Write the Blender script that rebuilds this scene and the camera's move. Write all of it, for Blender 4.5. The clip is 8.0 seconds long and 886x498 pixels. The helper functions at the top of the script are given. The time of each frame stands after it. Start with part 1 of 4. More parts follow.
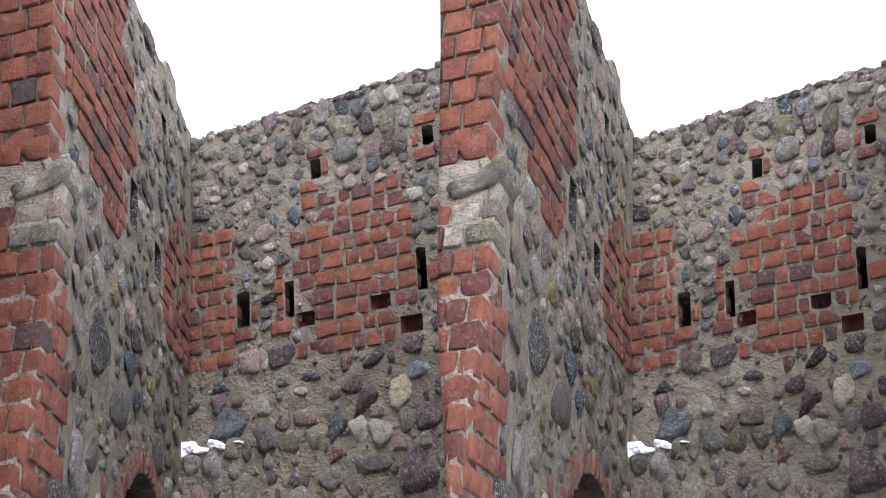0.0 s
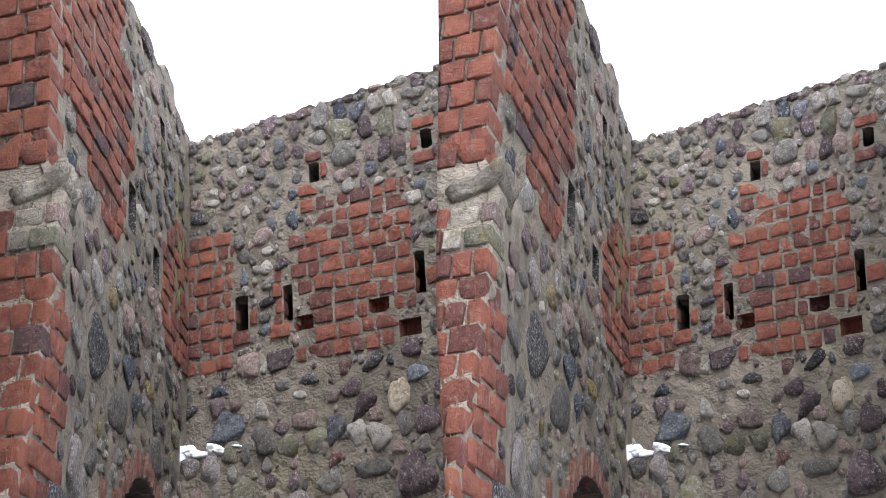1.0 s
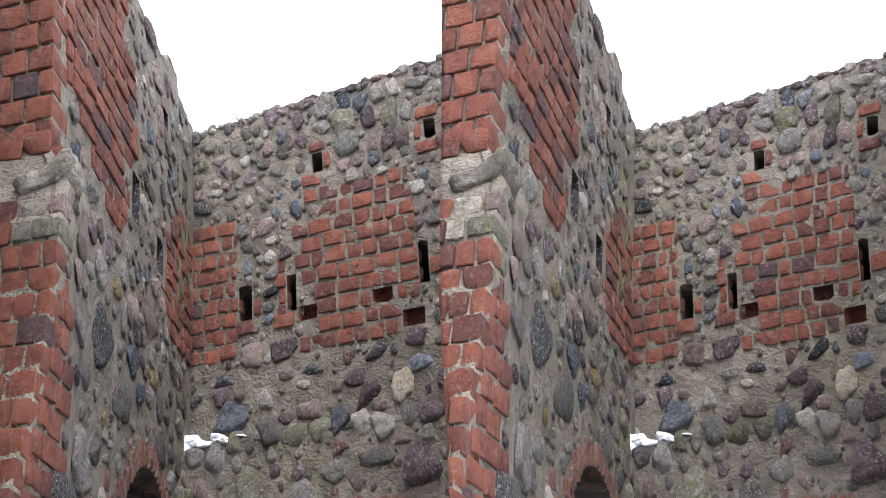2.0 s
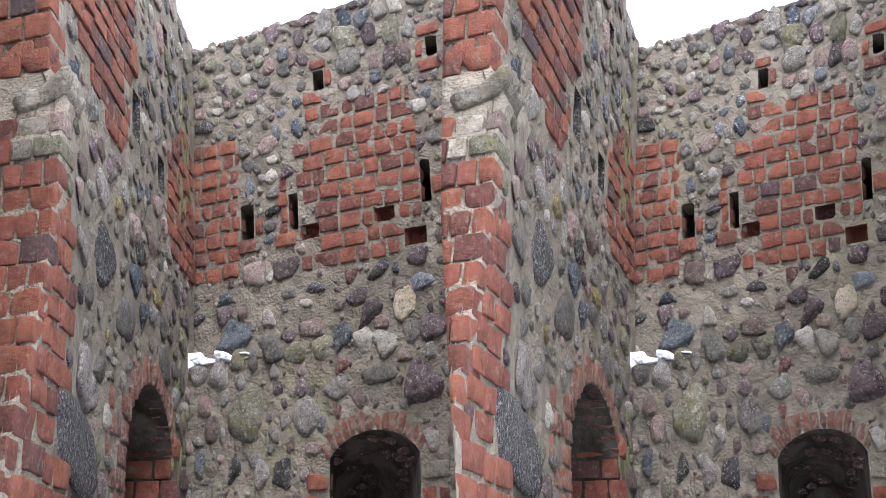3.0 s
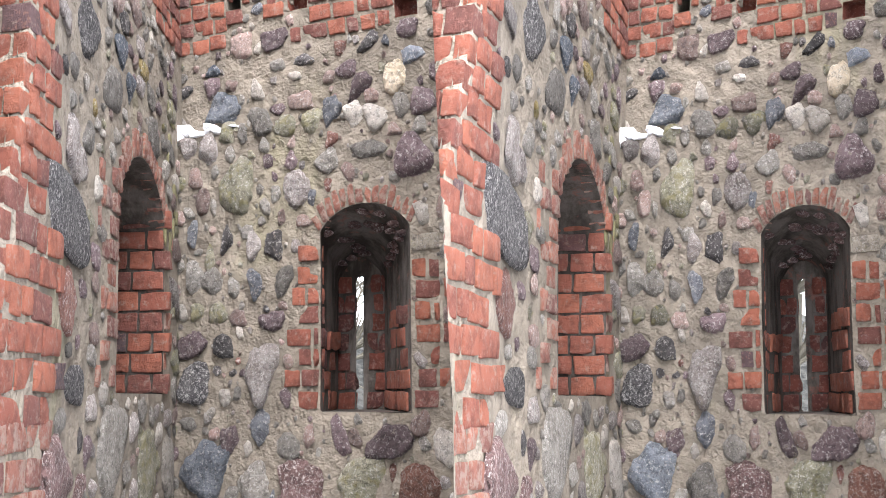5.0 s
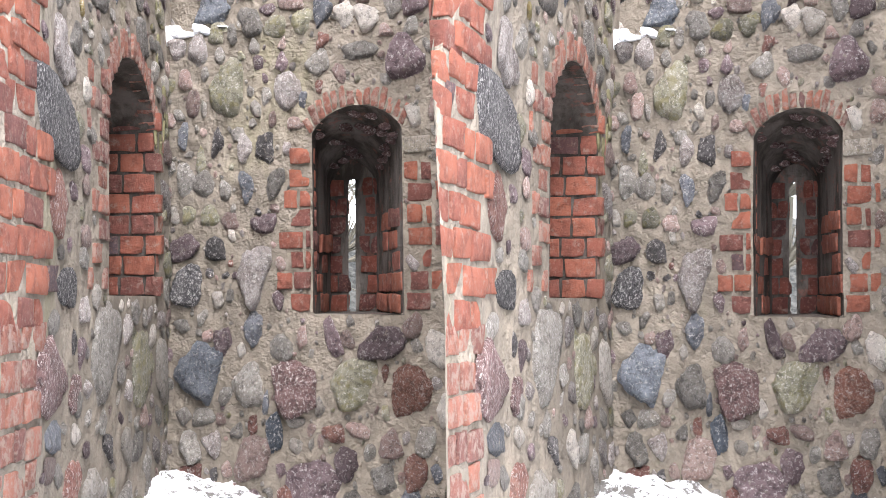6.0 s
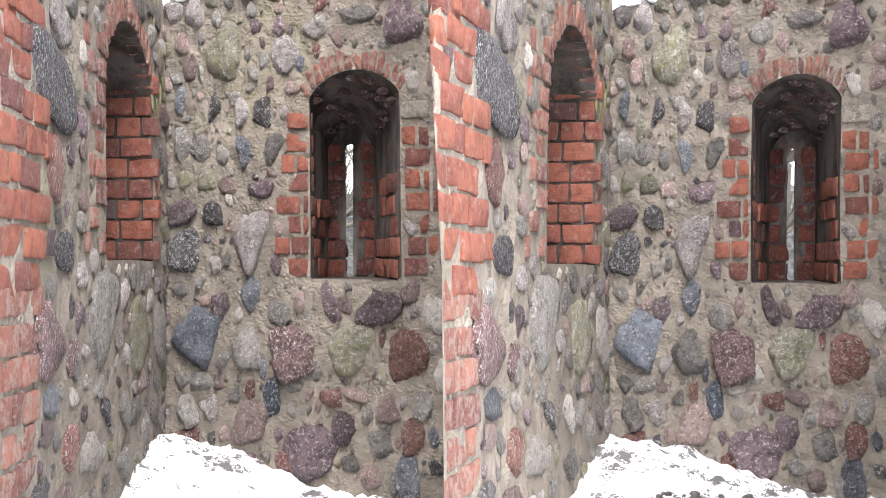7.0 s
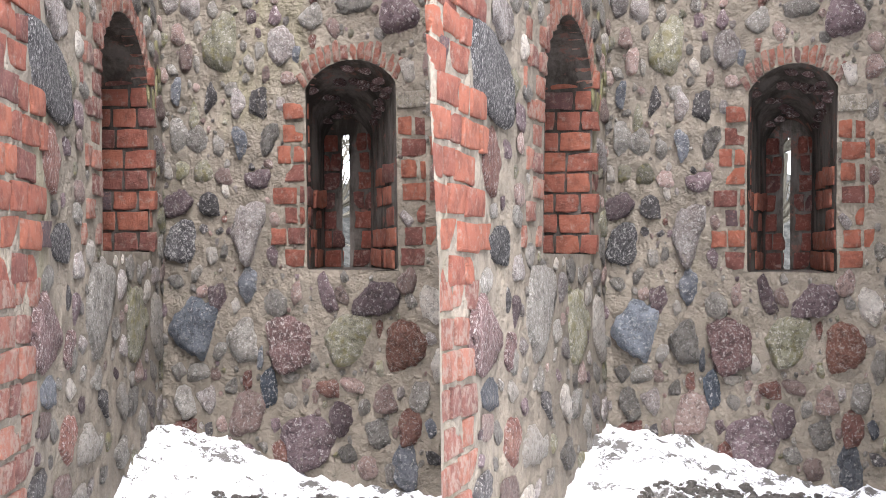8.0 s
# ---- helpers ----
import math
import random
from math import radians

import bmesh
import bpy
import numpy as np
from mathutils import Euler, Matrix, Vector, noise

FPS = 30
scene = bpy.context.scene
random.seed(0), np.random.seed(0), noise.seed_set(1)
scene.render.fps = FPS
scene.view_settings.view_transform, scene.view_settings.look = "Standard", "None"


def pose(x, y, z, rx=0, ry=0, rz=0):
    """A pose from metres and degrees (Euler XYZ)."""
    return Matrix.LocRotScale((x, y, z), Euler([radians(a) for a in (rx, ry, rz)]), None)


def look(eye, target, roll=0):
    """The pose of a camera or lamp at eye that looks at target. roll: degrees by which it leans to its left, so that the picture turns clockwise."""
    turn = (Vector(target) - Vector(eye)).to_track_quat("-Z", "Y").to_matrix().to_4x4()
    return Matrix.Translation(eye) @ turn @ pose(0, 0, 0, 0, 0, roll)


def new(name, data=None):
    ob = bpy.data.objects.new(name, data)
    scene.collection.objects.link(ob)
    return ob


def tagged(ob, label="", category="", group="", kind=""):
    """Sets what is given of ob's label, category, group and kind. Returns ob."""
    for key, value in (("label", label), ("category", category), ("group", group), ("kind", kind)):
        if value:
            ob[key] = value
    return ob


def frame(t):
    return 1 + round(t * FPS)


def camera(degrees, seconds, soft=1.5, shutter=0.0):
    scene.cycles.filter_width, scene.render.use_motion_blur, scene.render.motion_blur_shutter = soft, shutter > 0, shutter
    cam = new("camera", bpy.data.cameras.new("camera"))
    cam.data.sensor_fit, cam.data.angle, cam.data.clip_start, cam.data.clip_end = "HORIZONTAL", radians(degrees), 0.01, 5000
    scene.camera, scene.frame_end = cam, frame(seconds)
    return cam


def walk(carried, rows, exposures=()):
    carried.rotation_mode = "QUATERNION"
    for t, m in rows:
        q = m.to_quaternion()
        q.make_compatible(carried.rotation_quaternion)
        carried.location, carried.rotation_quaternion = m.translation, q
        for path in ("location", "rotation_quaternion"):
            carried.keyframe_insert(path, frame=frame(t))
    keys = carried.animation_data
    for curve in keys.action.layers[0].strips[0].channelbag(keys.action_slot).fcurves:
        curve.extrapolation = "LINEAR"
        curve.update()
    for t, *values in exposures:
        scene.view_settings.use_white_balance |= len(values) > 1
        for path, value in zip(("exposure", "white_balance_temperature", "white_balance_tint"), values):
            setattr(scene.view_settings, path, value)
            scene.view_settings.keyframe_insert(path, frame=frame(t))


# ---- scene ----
# A ruined keep of field stone and brick: two alike corner bays stand side by side,
# the second one's brick pier closing the first bay's view.
EYE_Z = 1.25
cam = camera(40.0, 8.0, soft=0.7)
PATH = [
    (0.0, 111.894, 0.271, 0.277), (0.5, 112.086, 0.312, 0.243), (1.0, 112.048, 0.394, 0.254),
    (2.3, 110.996, 0.392, 0.474), (2.5, 110.288, 0.388, 0.488), (3.0, 107.756, 0.344, 0.497),
    (3.5, 105.238, 0.42, 0.64), (4.0, 102.55, 0.428, 0.476), (4.5, 99.939, 0.227, 0.185),
    (5.8, 93.242, -0.004, -0.385), (6.0, 92.59, 0.015, -0.448), (6.5, 91.74, -0.073, -0.511),
    (7.0, 90.965, -0.164, -0.571), (7.5, 90.485, -0.087, -0.675), (8.0, 90.505, 0.003, -0.724)]
walk(cam, [(t, pose(0, 0, EYE_Z, rx, ry, rz)) for t, rx, ry, rz in PATH],
     exposures=[(0.0, 1.22, 6100, 13), (2.4, 1.24, 6050, 13), (3.0, 1.55, 6050, 13), (3.5, 1.9, 6150, 14), (4.5, 2.38, 6350, 14), (6.0, 2.6, 6350, 15), (8.0, 2.4, 6350, 15)])

# ---- light: a white overcast winter sky ----
SUN_EL, SUN_ROT = radians(54), radians(166)
world = bpy.data.worlds.new("overcast_sky")
scene.world = world
world.use_nodes = True
wt = world.node_tree
wt.nodes.clear()
w_out = wt.nodes.new("ShaderNodeOutputWorld")
w_add = wt.nodes.new("ShaderNodeAddShader")
w_sky, w_cloud = wt.nodes.new("ShaderNodeBackground"), wt.nodes.new("ShaderNodeBackground")
sky = wt.nodes.new("ShaderNodeTexSky")
sky.sky_type, sky.sun_disc, sky.sun_elevation, sky.sun_rotation = "NISHITA", False, SUN_EL, SUN_ROT
wt.links.new(sky.outputs[0], w_sky.inputs[0])
w_sky.inputs[1].default_value = 0.05
w_cloud.inputs[0].default_value, w_cloud.inputs[1].default_value = (0.975, 0.985, 1.01, 1), 0.95
wt.links.new(w_sky.outputs[0], w_add.inputs[0])
wt.links.new(w_cloud.outputs[0], w_add.inputs[1])
wt.links.new(w_add.outputs[0], w_out.inputs[0])
sun = new("sun", bpy.data.lights.new("sun", "SUN"))
sun.data.energy, sun.data.angle, sun.data.color = 2.6, radians(50), (1.0, 0.985, 0.97)
sun.matrix_world = look((1.9, -2.6, 12.0), (0, 5, 1))

# ---- materials ----


class Nodes:
    """A short hand for one procedural material."""

    def __init__(self, name, rough=0.9):
        self.m = bpy.data.materials.new(name)
        self.m.use_nodes = True
        self.t = self.m.node_tree
        self.p = self.t.nodes["Principled BSDF"]
        self.p.inputs["Roughness"].default_value = rough
        self.p.inputs["Specular IOR Level"].default_value = 0.25
        geo = self.t.nodes.new("ShaderNodeNewGeometry")
        info = self.t.nodes.new("ShaderNodeObjectInfo")
        self.rand = info.outputs["Random"]
        shift = self.t.nodes.new("ShaderNodeVectorMath")
        shift.operation = "MULTIPLY_ADD"
        shift.inputs[1].default_value = (1, 1, 1)
        spread = self.t.nodes.new("ShaderNodeVectorMath")
        spread.operation = "SCALE"
        spread.inputs[0].default_value = (13.7, 7.1, 29.3)
        self.t.links.new(self.rand, spread.inputs["Scale"])
        self.t.links.new(geo.outputs["Position"], shift.inputs[0])
        self.t.links.new(spread.outputs[0], shift.inputs[2])
        self.own, self.pos, self.island = shift.outputs[0], geo.outputs["Position"], geo.outputs["Random Per Island"]

    def noise(self, scale, detail=5, rough=0.6, at=None, stretch=None):
        n = self.t.nodes.new("ShaderNodeTexNoise")
        n.inputs["Scale"].default_value, n.inputs["Detail"].default_value, n.inputs["Roughness"].default_value = scale, detail, rough
        src = at or self.own
        if stretch:
            mp = self.t.nodes.new("ShaderNodeVectorMath")
            mp.operation = "MULTIPLY"
            mp.inputs[1].default_value = stretch
            self.t.links.new(src, mp.inputs[0])
            src = mp.outputs[0]
        self.t.links.new(src, n.inputs["Vector"])
        return n.outputs["Fac"]

    def cells(self, scale):
        n = self.t.nodes.new("ShaderNodeTexVoronoi")
        n.inputs["Scale"].default_value = scale
        self.t.links.new(self.own, n.inputs["Vector"])
        return n.outputs["Distance"], n.outputs["Color"]

    def ramp(self, fac, stops, smooth=True):
        r = self.t.nodes.new("ShaderNodeValToRGB")
        r.color_ramp.interpolation = "EASE" if smooth else "CONSTANT"
        els = r.color_ramp.elements
        while len(els) < len(stops):
            els.new(0.5)
        for e, (at, col) in zip(els, stops):
            e.position = at
            e.color = (*col, 1) if len(col) == 3 else (col[0], col[0], col[0], 1)
        self.t.links.new(fac, r.inputs[0])
        return r.outputs[0]

    def mix(self, fac, a, b, mode="MIX"):
        n = self.t.nodes.new("ShaderNodeMix")
        n.data_type, n.blend_type = "RGBA", mode
        for sock, v in ((n.inputs[0], fac), (n.inputs[6], a), (n.inputs[7], b)):
            if isinstance(v, (int, float)):
                sock.default_value = v
            elif isinstance(v, tuple):
                sock.default_value = (*v, 1)
            else:
                self.t.links.new(v, sock)
        return n.outputs[2]

    def maths(self, op, a, b=0.0):
        n = self.t.nodes.new("ShaderNodeMath")
        n.operation = op
        for sock, v in ((n.inputs[0], a), (n.inputs[1], b)):
            if isinstance(v, (int, float)):
                sock.default_value = v
            else:
                self.t.links.new(v, sock)
        return n.outputs[0]

    def done(self, colour, height=None, depth=0.01, strength=0.8):
        self.t.links.new(colour, self.p.inputs["Base Color"])
        if height:
            b = self.t.nodes.new("ShaderNodeBump")
            b.inputs["Strength"].default_value, b.inputs["Distance"].default_value = strength, depth
            self.t.links.new(height, b.inputs["Height"])
            self.t.links.new(b.outputs[0], self.p.inputs["Normal"])
        return self.m


MORTAR = (0.245, 0.21, 0.165)


def stone_material(name, a, b, fleck, fleck_share=0.45, smear=0.62, lichen=0.0):
    """Weathered field stone: two tones in soft clouds, crystals as fine flecks, lime smears."""
    n = Nodes(name, 0.82)
    base = n.mix(n.ramp(n.noise(9, 4), [(0.35, (0,)), (0.65, (1,))]), a, b)
    grain = n.noise(80, 6, 0.8)
    base = n.mix(n.ramp(grain, [(fleck_share, (0,)), (fleck_share + 0.14, (1,))]), base, fleck)
    base = n.mix(n.ramp(n.noise(30, 8, 0.8), [(0.4, (0.8,)), (0.52, (0,))]), base, n.mix(0.6, base, (0.012, 0.011, 0.01)))
    base = n.mix(n.ramp(n.noise(52, 7, 0.8), [(0.53, (0,)), (0.61, (0.85,))]), base, n.mix(0.55, fleck, (0.6, 0.57, 0.53)))
    tone = n.maths("MULTIPLY_ADD", n.rand, 0.95)
    n.t.nodes[-1].inputs[2].default_value = 0.62
    tint = n.t.nodes.new("ShaderNodeCombineColor")
    for k in range(3):
        n.t.links.new(tone, tint.inputs[k])
    base = n.mix(1.0, base, tint.outputs[0], "MULTIPLY")
    if lichen:
        base = n.mix(n.ramp(n.noise(16, 5), [(0.66 - lichen * 0.25, (0,)), (0.76 - lichen * 0.25, (0.6,))]), base, (0.25, 0.22, 0.09))
    base = n.mix(n.ramp(n.noise(20, 6, 0.7), [(smear - 0.03, (0,)), (smear + 0.06, (0.8,))]), base, (0.31, 0.27, 0.22))
    high = n.maths("ADD", n.noise(24, 9, 0.74), n.maths("MULTIPLY", grain, 0.3))
    return n.done(base, high, 0.1, 1.0)


STONE = {
    "grey": stone_material("grey_stone", (0.20, 0.18, 0.155), (0.27, 0.25, 0.22), (0.33, 0.31, 0.28), 0.5),
    "speckled": stone_material("speckled_granite", (0.20, 0.165, 0.15), (0.31, 0.275, 0.255), (0.48, 0.45, 0.42), 0.5),
    "pink": stone_material("pinkish_granite", (0.28, 0.19, 0.165), (0.32, 0.235, 0.205), (0.42, 0.35, 0.315), 0.53),
    "violet": stone_material("violet_porphyry", (0.13, 0.09, 0.095), (0.2, 0.145, 0.15), (0.29, 0.23, 0.23), 0.57),
    "pale": stone_material("pale_stone", (0.38, 0.34, 0.29), (0.45, 0.41, 0.36), (0.56, 0.52, 0.46), 0.55, 0.7),
    "russet": stone_material("russet_gneiss", (0.17, 0.075, 0.06), (0.25, 0.13, 0.1), (0.36, 0.26, 0.23), 0.56),
    "blue_grey": stone_material("blue_grey_stone", (0.11, 0.117, 0.132), (0.18, 0.188, 0.205), (0.30, 0.305, 0.315), 0.57),
    "dark": stone_material("dark_basalt_and_hole_shade", (0.055, 0.05, 0.05), (0.1, 0.092, 0.09), (0.2, 0.19, 0.18), 0.6),
    "black_granite": stone_material("black_granite", (0.05, 0.048, 0.05), (0.085, 0.08, 0.08), (0.34, 0.33, 0.32), 0.5, 0.72),
    "blue": stone_material("blue_slate", (0.15, 0.168, 0.195), (0.25, 0.27, 0.3), (0.37, 0.39, 0.41), 0.57, 0.7),
    "red_granite": stone_material("red_granite", (0.19, 0.085, 0.06), (0.29, 0.135, 0.095), (0.46, 0.31, 0.25), 0.5, 0.72),
    "dark_red": stone_material("dark_red_gneiss", (0.10, 0.06, 0.055), (0.17, 0.1, 0.095), (0.38, 0.3, 0.28), 0.52, 0.68),
    "navy": stone_material("navy_stone", (0.05, 0.06, 0.075), (0.09, 0.105, 0.125), (0.2, 0.22, 0.24), 0.58, 0.7),
    "cream": stone_material("cream_sandstone", (0.44, 0.36, 0.25), (0.52, 0.44, 0.33), (0.6, 0.53, 0.42), 0.55, 0.8),
    "ochre": stone_material("ochre_lichen_stone", (0.22, 0.16, 0.06), (0.28, 0.22, 0.1), (0.3, 0.27, 0.18), 0.55, 0.7, 0.5),
    "coping": stone_material("coping_stone", (0.36, 0.315, 0.25), (0.42, 0.37, 0.3), (0.48, 0.43, 0.37), 0.55, 0.62, 0.35),
    "lichen": stone_material("lichen_stone", (0.2, 0.19, 0.13), (0.27, 0.25, 0.185), (0.33, 0.31, 0.25), 0.53, 0.7, 0.6),
}


def brick_material(name, dark, mid, light, burnt, lime=0.55):
    """Handmade brick: each with its own firing, pitted, lime-smeared."""
    n = Nodes(name, 0.88)
    own = n.ramp(n.rand, [(0.0, burnt), (0.06, dark), (0.24, mid), (0.58, light), (0.84, mid), (0.97, dark)])
    base = n.mix(n.ramp(n.noise(14, 5), [(0.36, (0.6,)), (0.56, (0,))]), own, n.mix(0.6, own, (0.04, 0.02, 0.018)))
    base = n.mix(n.ramp(n.noise(60, 4, 0.7), [(0.52, (0,)), (0.66, (0.4,))]), base, (0.4, 0.2, 0.145))
    base = n.mix(n.ramp(n.noise(22, 6, 0.72), [(0.64 - 0.2 * lime, (0,)), (0.78 - 0.2 * lime, (0.25 + 0.5 * lime,))]), base, (0.36, 0.275, 0.225))
    high = n.maths("ADD", n.noise(34, 9, 0.75), n.maths("MULTIPLY", n.noise(130, 4, 0.8), 0.3))
    return n.done(base, high, 0.06, 1.0)


BRICK = brick_material("red_brick", (0.2, 0.08, 0.064), (0.31, 0.105, 0.07), (0.39, 0.135, 0.082), (0.12, 0.085, 0.09))
BRICK_LIMED = brick_material("lime_smeared_brick", (0.2, 0.09, 0.075), (0.3, 0.125, 0.09), (0.38, 0.16, 0.11), (0.2, 0.13, 0.12), 0.95)
# Darker copy of the red brick; recess shade is put into its colour.
BRICK_SHADED = brick_material("shaded_red_brick", (0.11, 0.045, 0.04), (0.18, 0.055, 0.042), (0.24, 0.07, 0.045), (0.065, 0.052, 0.062))

n = Nodes("lime_mortar", 0.95)
c = n.mix(n.ramp(n.noise(2.2, 6, at=n.pos), [(0.35, (0,)), (0.66, (1,))]), MORTAR, (0.175, 0.15, 0.118))
c = n.mix(n.ramp(n.noise(8, 5, 0.6, at=n.pos), [(0.38, (0.55,)), (0.56, (0,))]), c, (0.135, 0.117, 0.093))
c = n.mix(n.ramp(n.noise(26, 5, 0.65, at=n.pos), [(0.54, (0,)), (0.7, (0.4,))]), c, (0.3, 0.26, 0.21))
c = n.mix(n.ramp(n.noise(120, 3, 0.6, at=n.pos), [(0.6, (0,)), (0.7, (0.5,))]), c, (0.1, 0.088, 0.075))
c = n.mix(n.ramp(n.noise(1.3, 7, 0.66, at=n.pos, stretch=(1, 1, 0.5)), [(0.56, (0,)), (0.7, (0.4,))]), c, (0.2, 0.19, 0.1))
MORTAR_MAT = n.done(c, n.maths("ADD", n.noise(9, 5, 0.55, at=n.pos), n.maths("MULTIPLY", n.noise(60, 4, at=n.pos), 0.26)), 0.07, 1.0)

# Shade of the recesses is put into this dark colour; brick-red patches show through.
n = Nodes("shade_toned_reveal", 0.92)
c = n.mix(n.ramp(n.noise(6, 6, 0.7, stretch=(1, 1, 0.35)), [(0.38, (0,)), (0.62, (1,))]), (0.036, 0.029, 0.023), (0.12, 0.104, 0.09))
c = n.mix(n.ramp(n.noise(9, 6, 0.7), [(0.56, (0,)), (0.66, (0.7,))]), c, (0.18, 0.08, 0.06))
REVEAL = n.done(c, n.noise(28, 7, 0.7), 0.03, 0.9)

n = Nodes("snow", 0.6)
c = n.mix(n.noise(5, 5, at=n.pos), (0.68, 0.7, 0.73), (0.82, 0.83, 0.85))
c = n.mix(n.ramp(n.noise(5, 9, 0.8, at=n.pos), [(0.53, (0,)), (0.56, (1.0,))]), c, (0.1, 0.094, 0.086))
c = n.mix(n.ramp(n.noise(34, 6, 0.75, at=n.pos), [(0.6, (0,)), (0.66, (1.0,))]), c, (0.07, 0.065, 0.058))
SNOW = n.done(c, n.noise(30, 6, 0.7, at=n.pos), 0.02, 0.6)
n = Nodes("clean_snow", 0.6)
SNOW_CLEAN = n.done(n.mix(n.noise(9, 5), (0.84, 0.86, 0.89), (0.92, 0.93, 0.94)), n.noise(40, 5), 0.012, 0.5)

n = Nodes("bark", 0.9)
BARK = n.done(n.mix(n.noise(20, 5, stretch=(1, 1, 0.3)), (0.05, 0.045, 0.035), (0.13, 0.12, 0.09)), n.noise(30, 6), 0.03)
n = Nodes("winter_bank", 0.95)
BANK = n.done(n.mix(n.ramp(n.noise(7, 8, 0.75), [(0.4, (0,)), (0.6, (1,))]), (0.012, 0.013, 0.011), (0.055, 0.054, 0.047)), n.noise(12, 8), 0.1)

# ---- plan ----
# One bay is planned about the line of sight; each bay then takes its place left (-1) or right (+1)
# of the middle, turned out a little and leaning outwards towards the top, as the old walls do.
CORNER = np.array([-0.245, 7.0])
ALONG_BACK, OUT_BACK = np.array([0.8549, -0.5188]), np.array([-0.5188, -0.8549])
ALONG_SIDE, OUT_SIDE = np.array([-0.1483, -0.9889]), np.array([0.9889, -0.1483])
SETBACK, LEDGE_Z, TOP_Z = 0.16, 2.77, 4.9
PLANES = {"lower": (ALONG_BACK, OUT_BACK, 0.0), "upper": (ALONG_BACK, OUT_BACK, -SETBACK), "side": (ALONG_SIDE, OUT_SIDE, 0.0)}
BAYS = (-1, 1)


COPING_Z = 3.29


def forward(co, u, z):
    """The foot of the side wall's end stands forward as a buttress, up to the coping."""
    grow = np.clip((np.asarray(u, float) - 2.25) / 0.35, 0, 1) * (np.asarray(z, float) < COPING_Z)
    k = 1 - 0.1 * grow * grow * (3 - 2 * grow)
    return np.array([0, 0, EYE_Z]) + (co - np.array([0, 0, EYE_Z])) * k[..., None]


def on_wall(plane, u, z, n):
    """Places in the bay's plan from u along the wall, z up and n out of it (arrays or numbers)."""
    along, out, off = PLANES[plane]
    u, z, n = np.broadcast_arrays(np.asarray(u, float), np.asarray(z, float), np.asarray(n, float))
    co = np.stack([CORNER[0] + u * along[0] + (n + off) * out[0], CORNER[1] + u * along[1] + (n + off) * out[1], z], -1)
    return forward(co, u, z) if plane == "side" else co


def set_bay(co, side):
    """The bay's plan set left or right of the middle."""
    co = np.array(co, float).reshape(-1, 3)
    x, y, z = co.T
    rise = (z - EYE_Z) / y
    turn = 0.36208 + 0.0011 * rise + 0.1675 * rise ** 2
    x = x + side * 0.5 * (turn * y - 0.0396 * (1 - y / 6.6))
    z = z - side * 0.00104 * y
    if side > 0:
        # the second bay's pier ends on a straight, slightly leaning edge
        x = np.maximum(x, y * np.interp(rise, [-0.2, 0.0, 0.2, 0.35, 0.6], [0.0115, 0.009, -0.002, -0.0085, -0.0045]))
    return np.stack([x, y, z], -1)


def part(name, verts, faces, material, parent=None, label="", smooth=True):
    me = bpy.data.meshes.new(name)
    me.from_pydata([tuple(v) for v in verts], [], [tuple(f) for f in faces])
    me.materials.append(material)
    me.polygons.foreach_set("use_smooth", [smooth] * len(me.polygons))
    me.update()
    ob = new(name, me)
    ob.parent = parent
    if label:
        tagged(ob, label)
    return ob


# ---- shapes ----


def ball(level):
    bm = bmesh.new()
    bmesh.ops.create_icosphere(bm, subdivisions=level, radius=1.0)
    out = np.array([v.co[:] for v in bm.verts]), [[v.index for v in f.verts] for f in bm.faces]
    bm.free()
    return out


BALLS = {k: ball(k) for k in (2, 3, 4)}


def box_shell(n):
    """The skin of a cube from -1 to 1 with n squares along each edge."""
    bm = bmesh.new()
    bmesh.ops.create_cube(bm, size=2.0)
    bmesh.ops.subdivide_edges(bm, edges=bm.edges[:], cuts=n - 1, use_grid_fill=True)
    bm.verts.index_update()
    out = np.array([v.co[:] for v in bm.verts]), [[v.index for v in f.verts] for f in bm.faces]
    bm.free()
    return out


BOX = box_shell(4)
BOX = np.sign(BOX[0]) * np.interp(np.abs(BOX[0]), [0, 0.5, 1], [0, 0.87, 1]), BOX[1]


def ripple(p, rng, amount, freq):
    """Smooth unevenness: a few random waves."""
    d = np.zeros(len(p))
    for k in range(5):
        d += np.sin(p @ rng.normal(0, freq * (1 + 0.6 * k), 3) + rng.uniform(0, 6.3)) / (1 + 0.5 * k)
    return d * amount


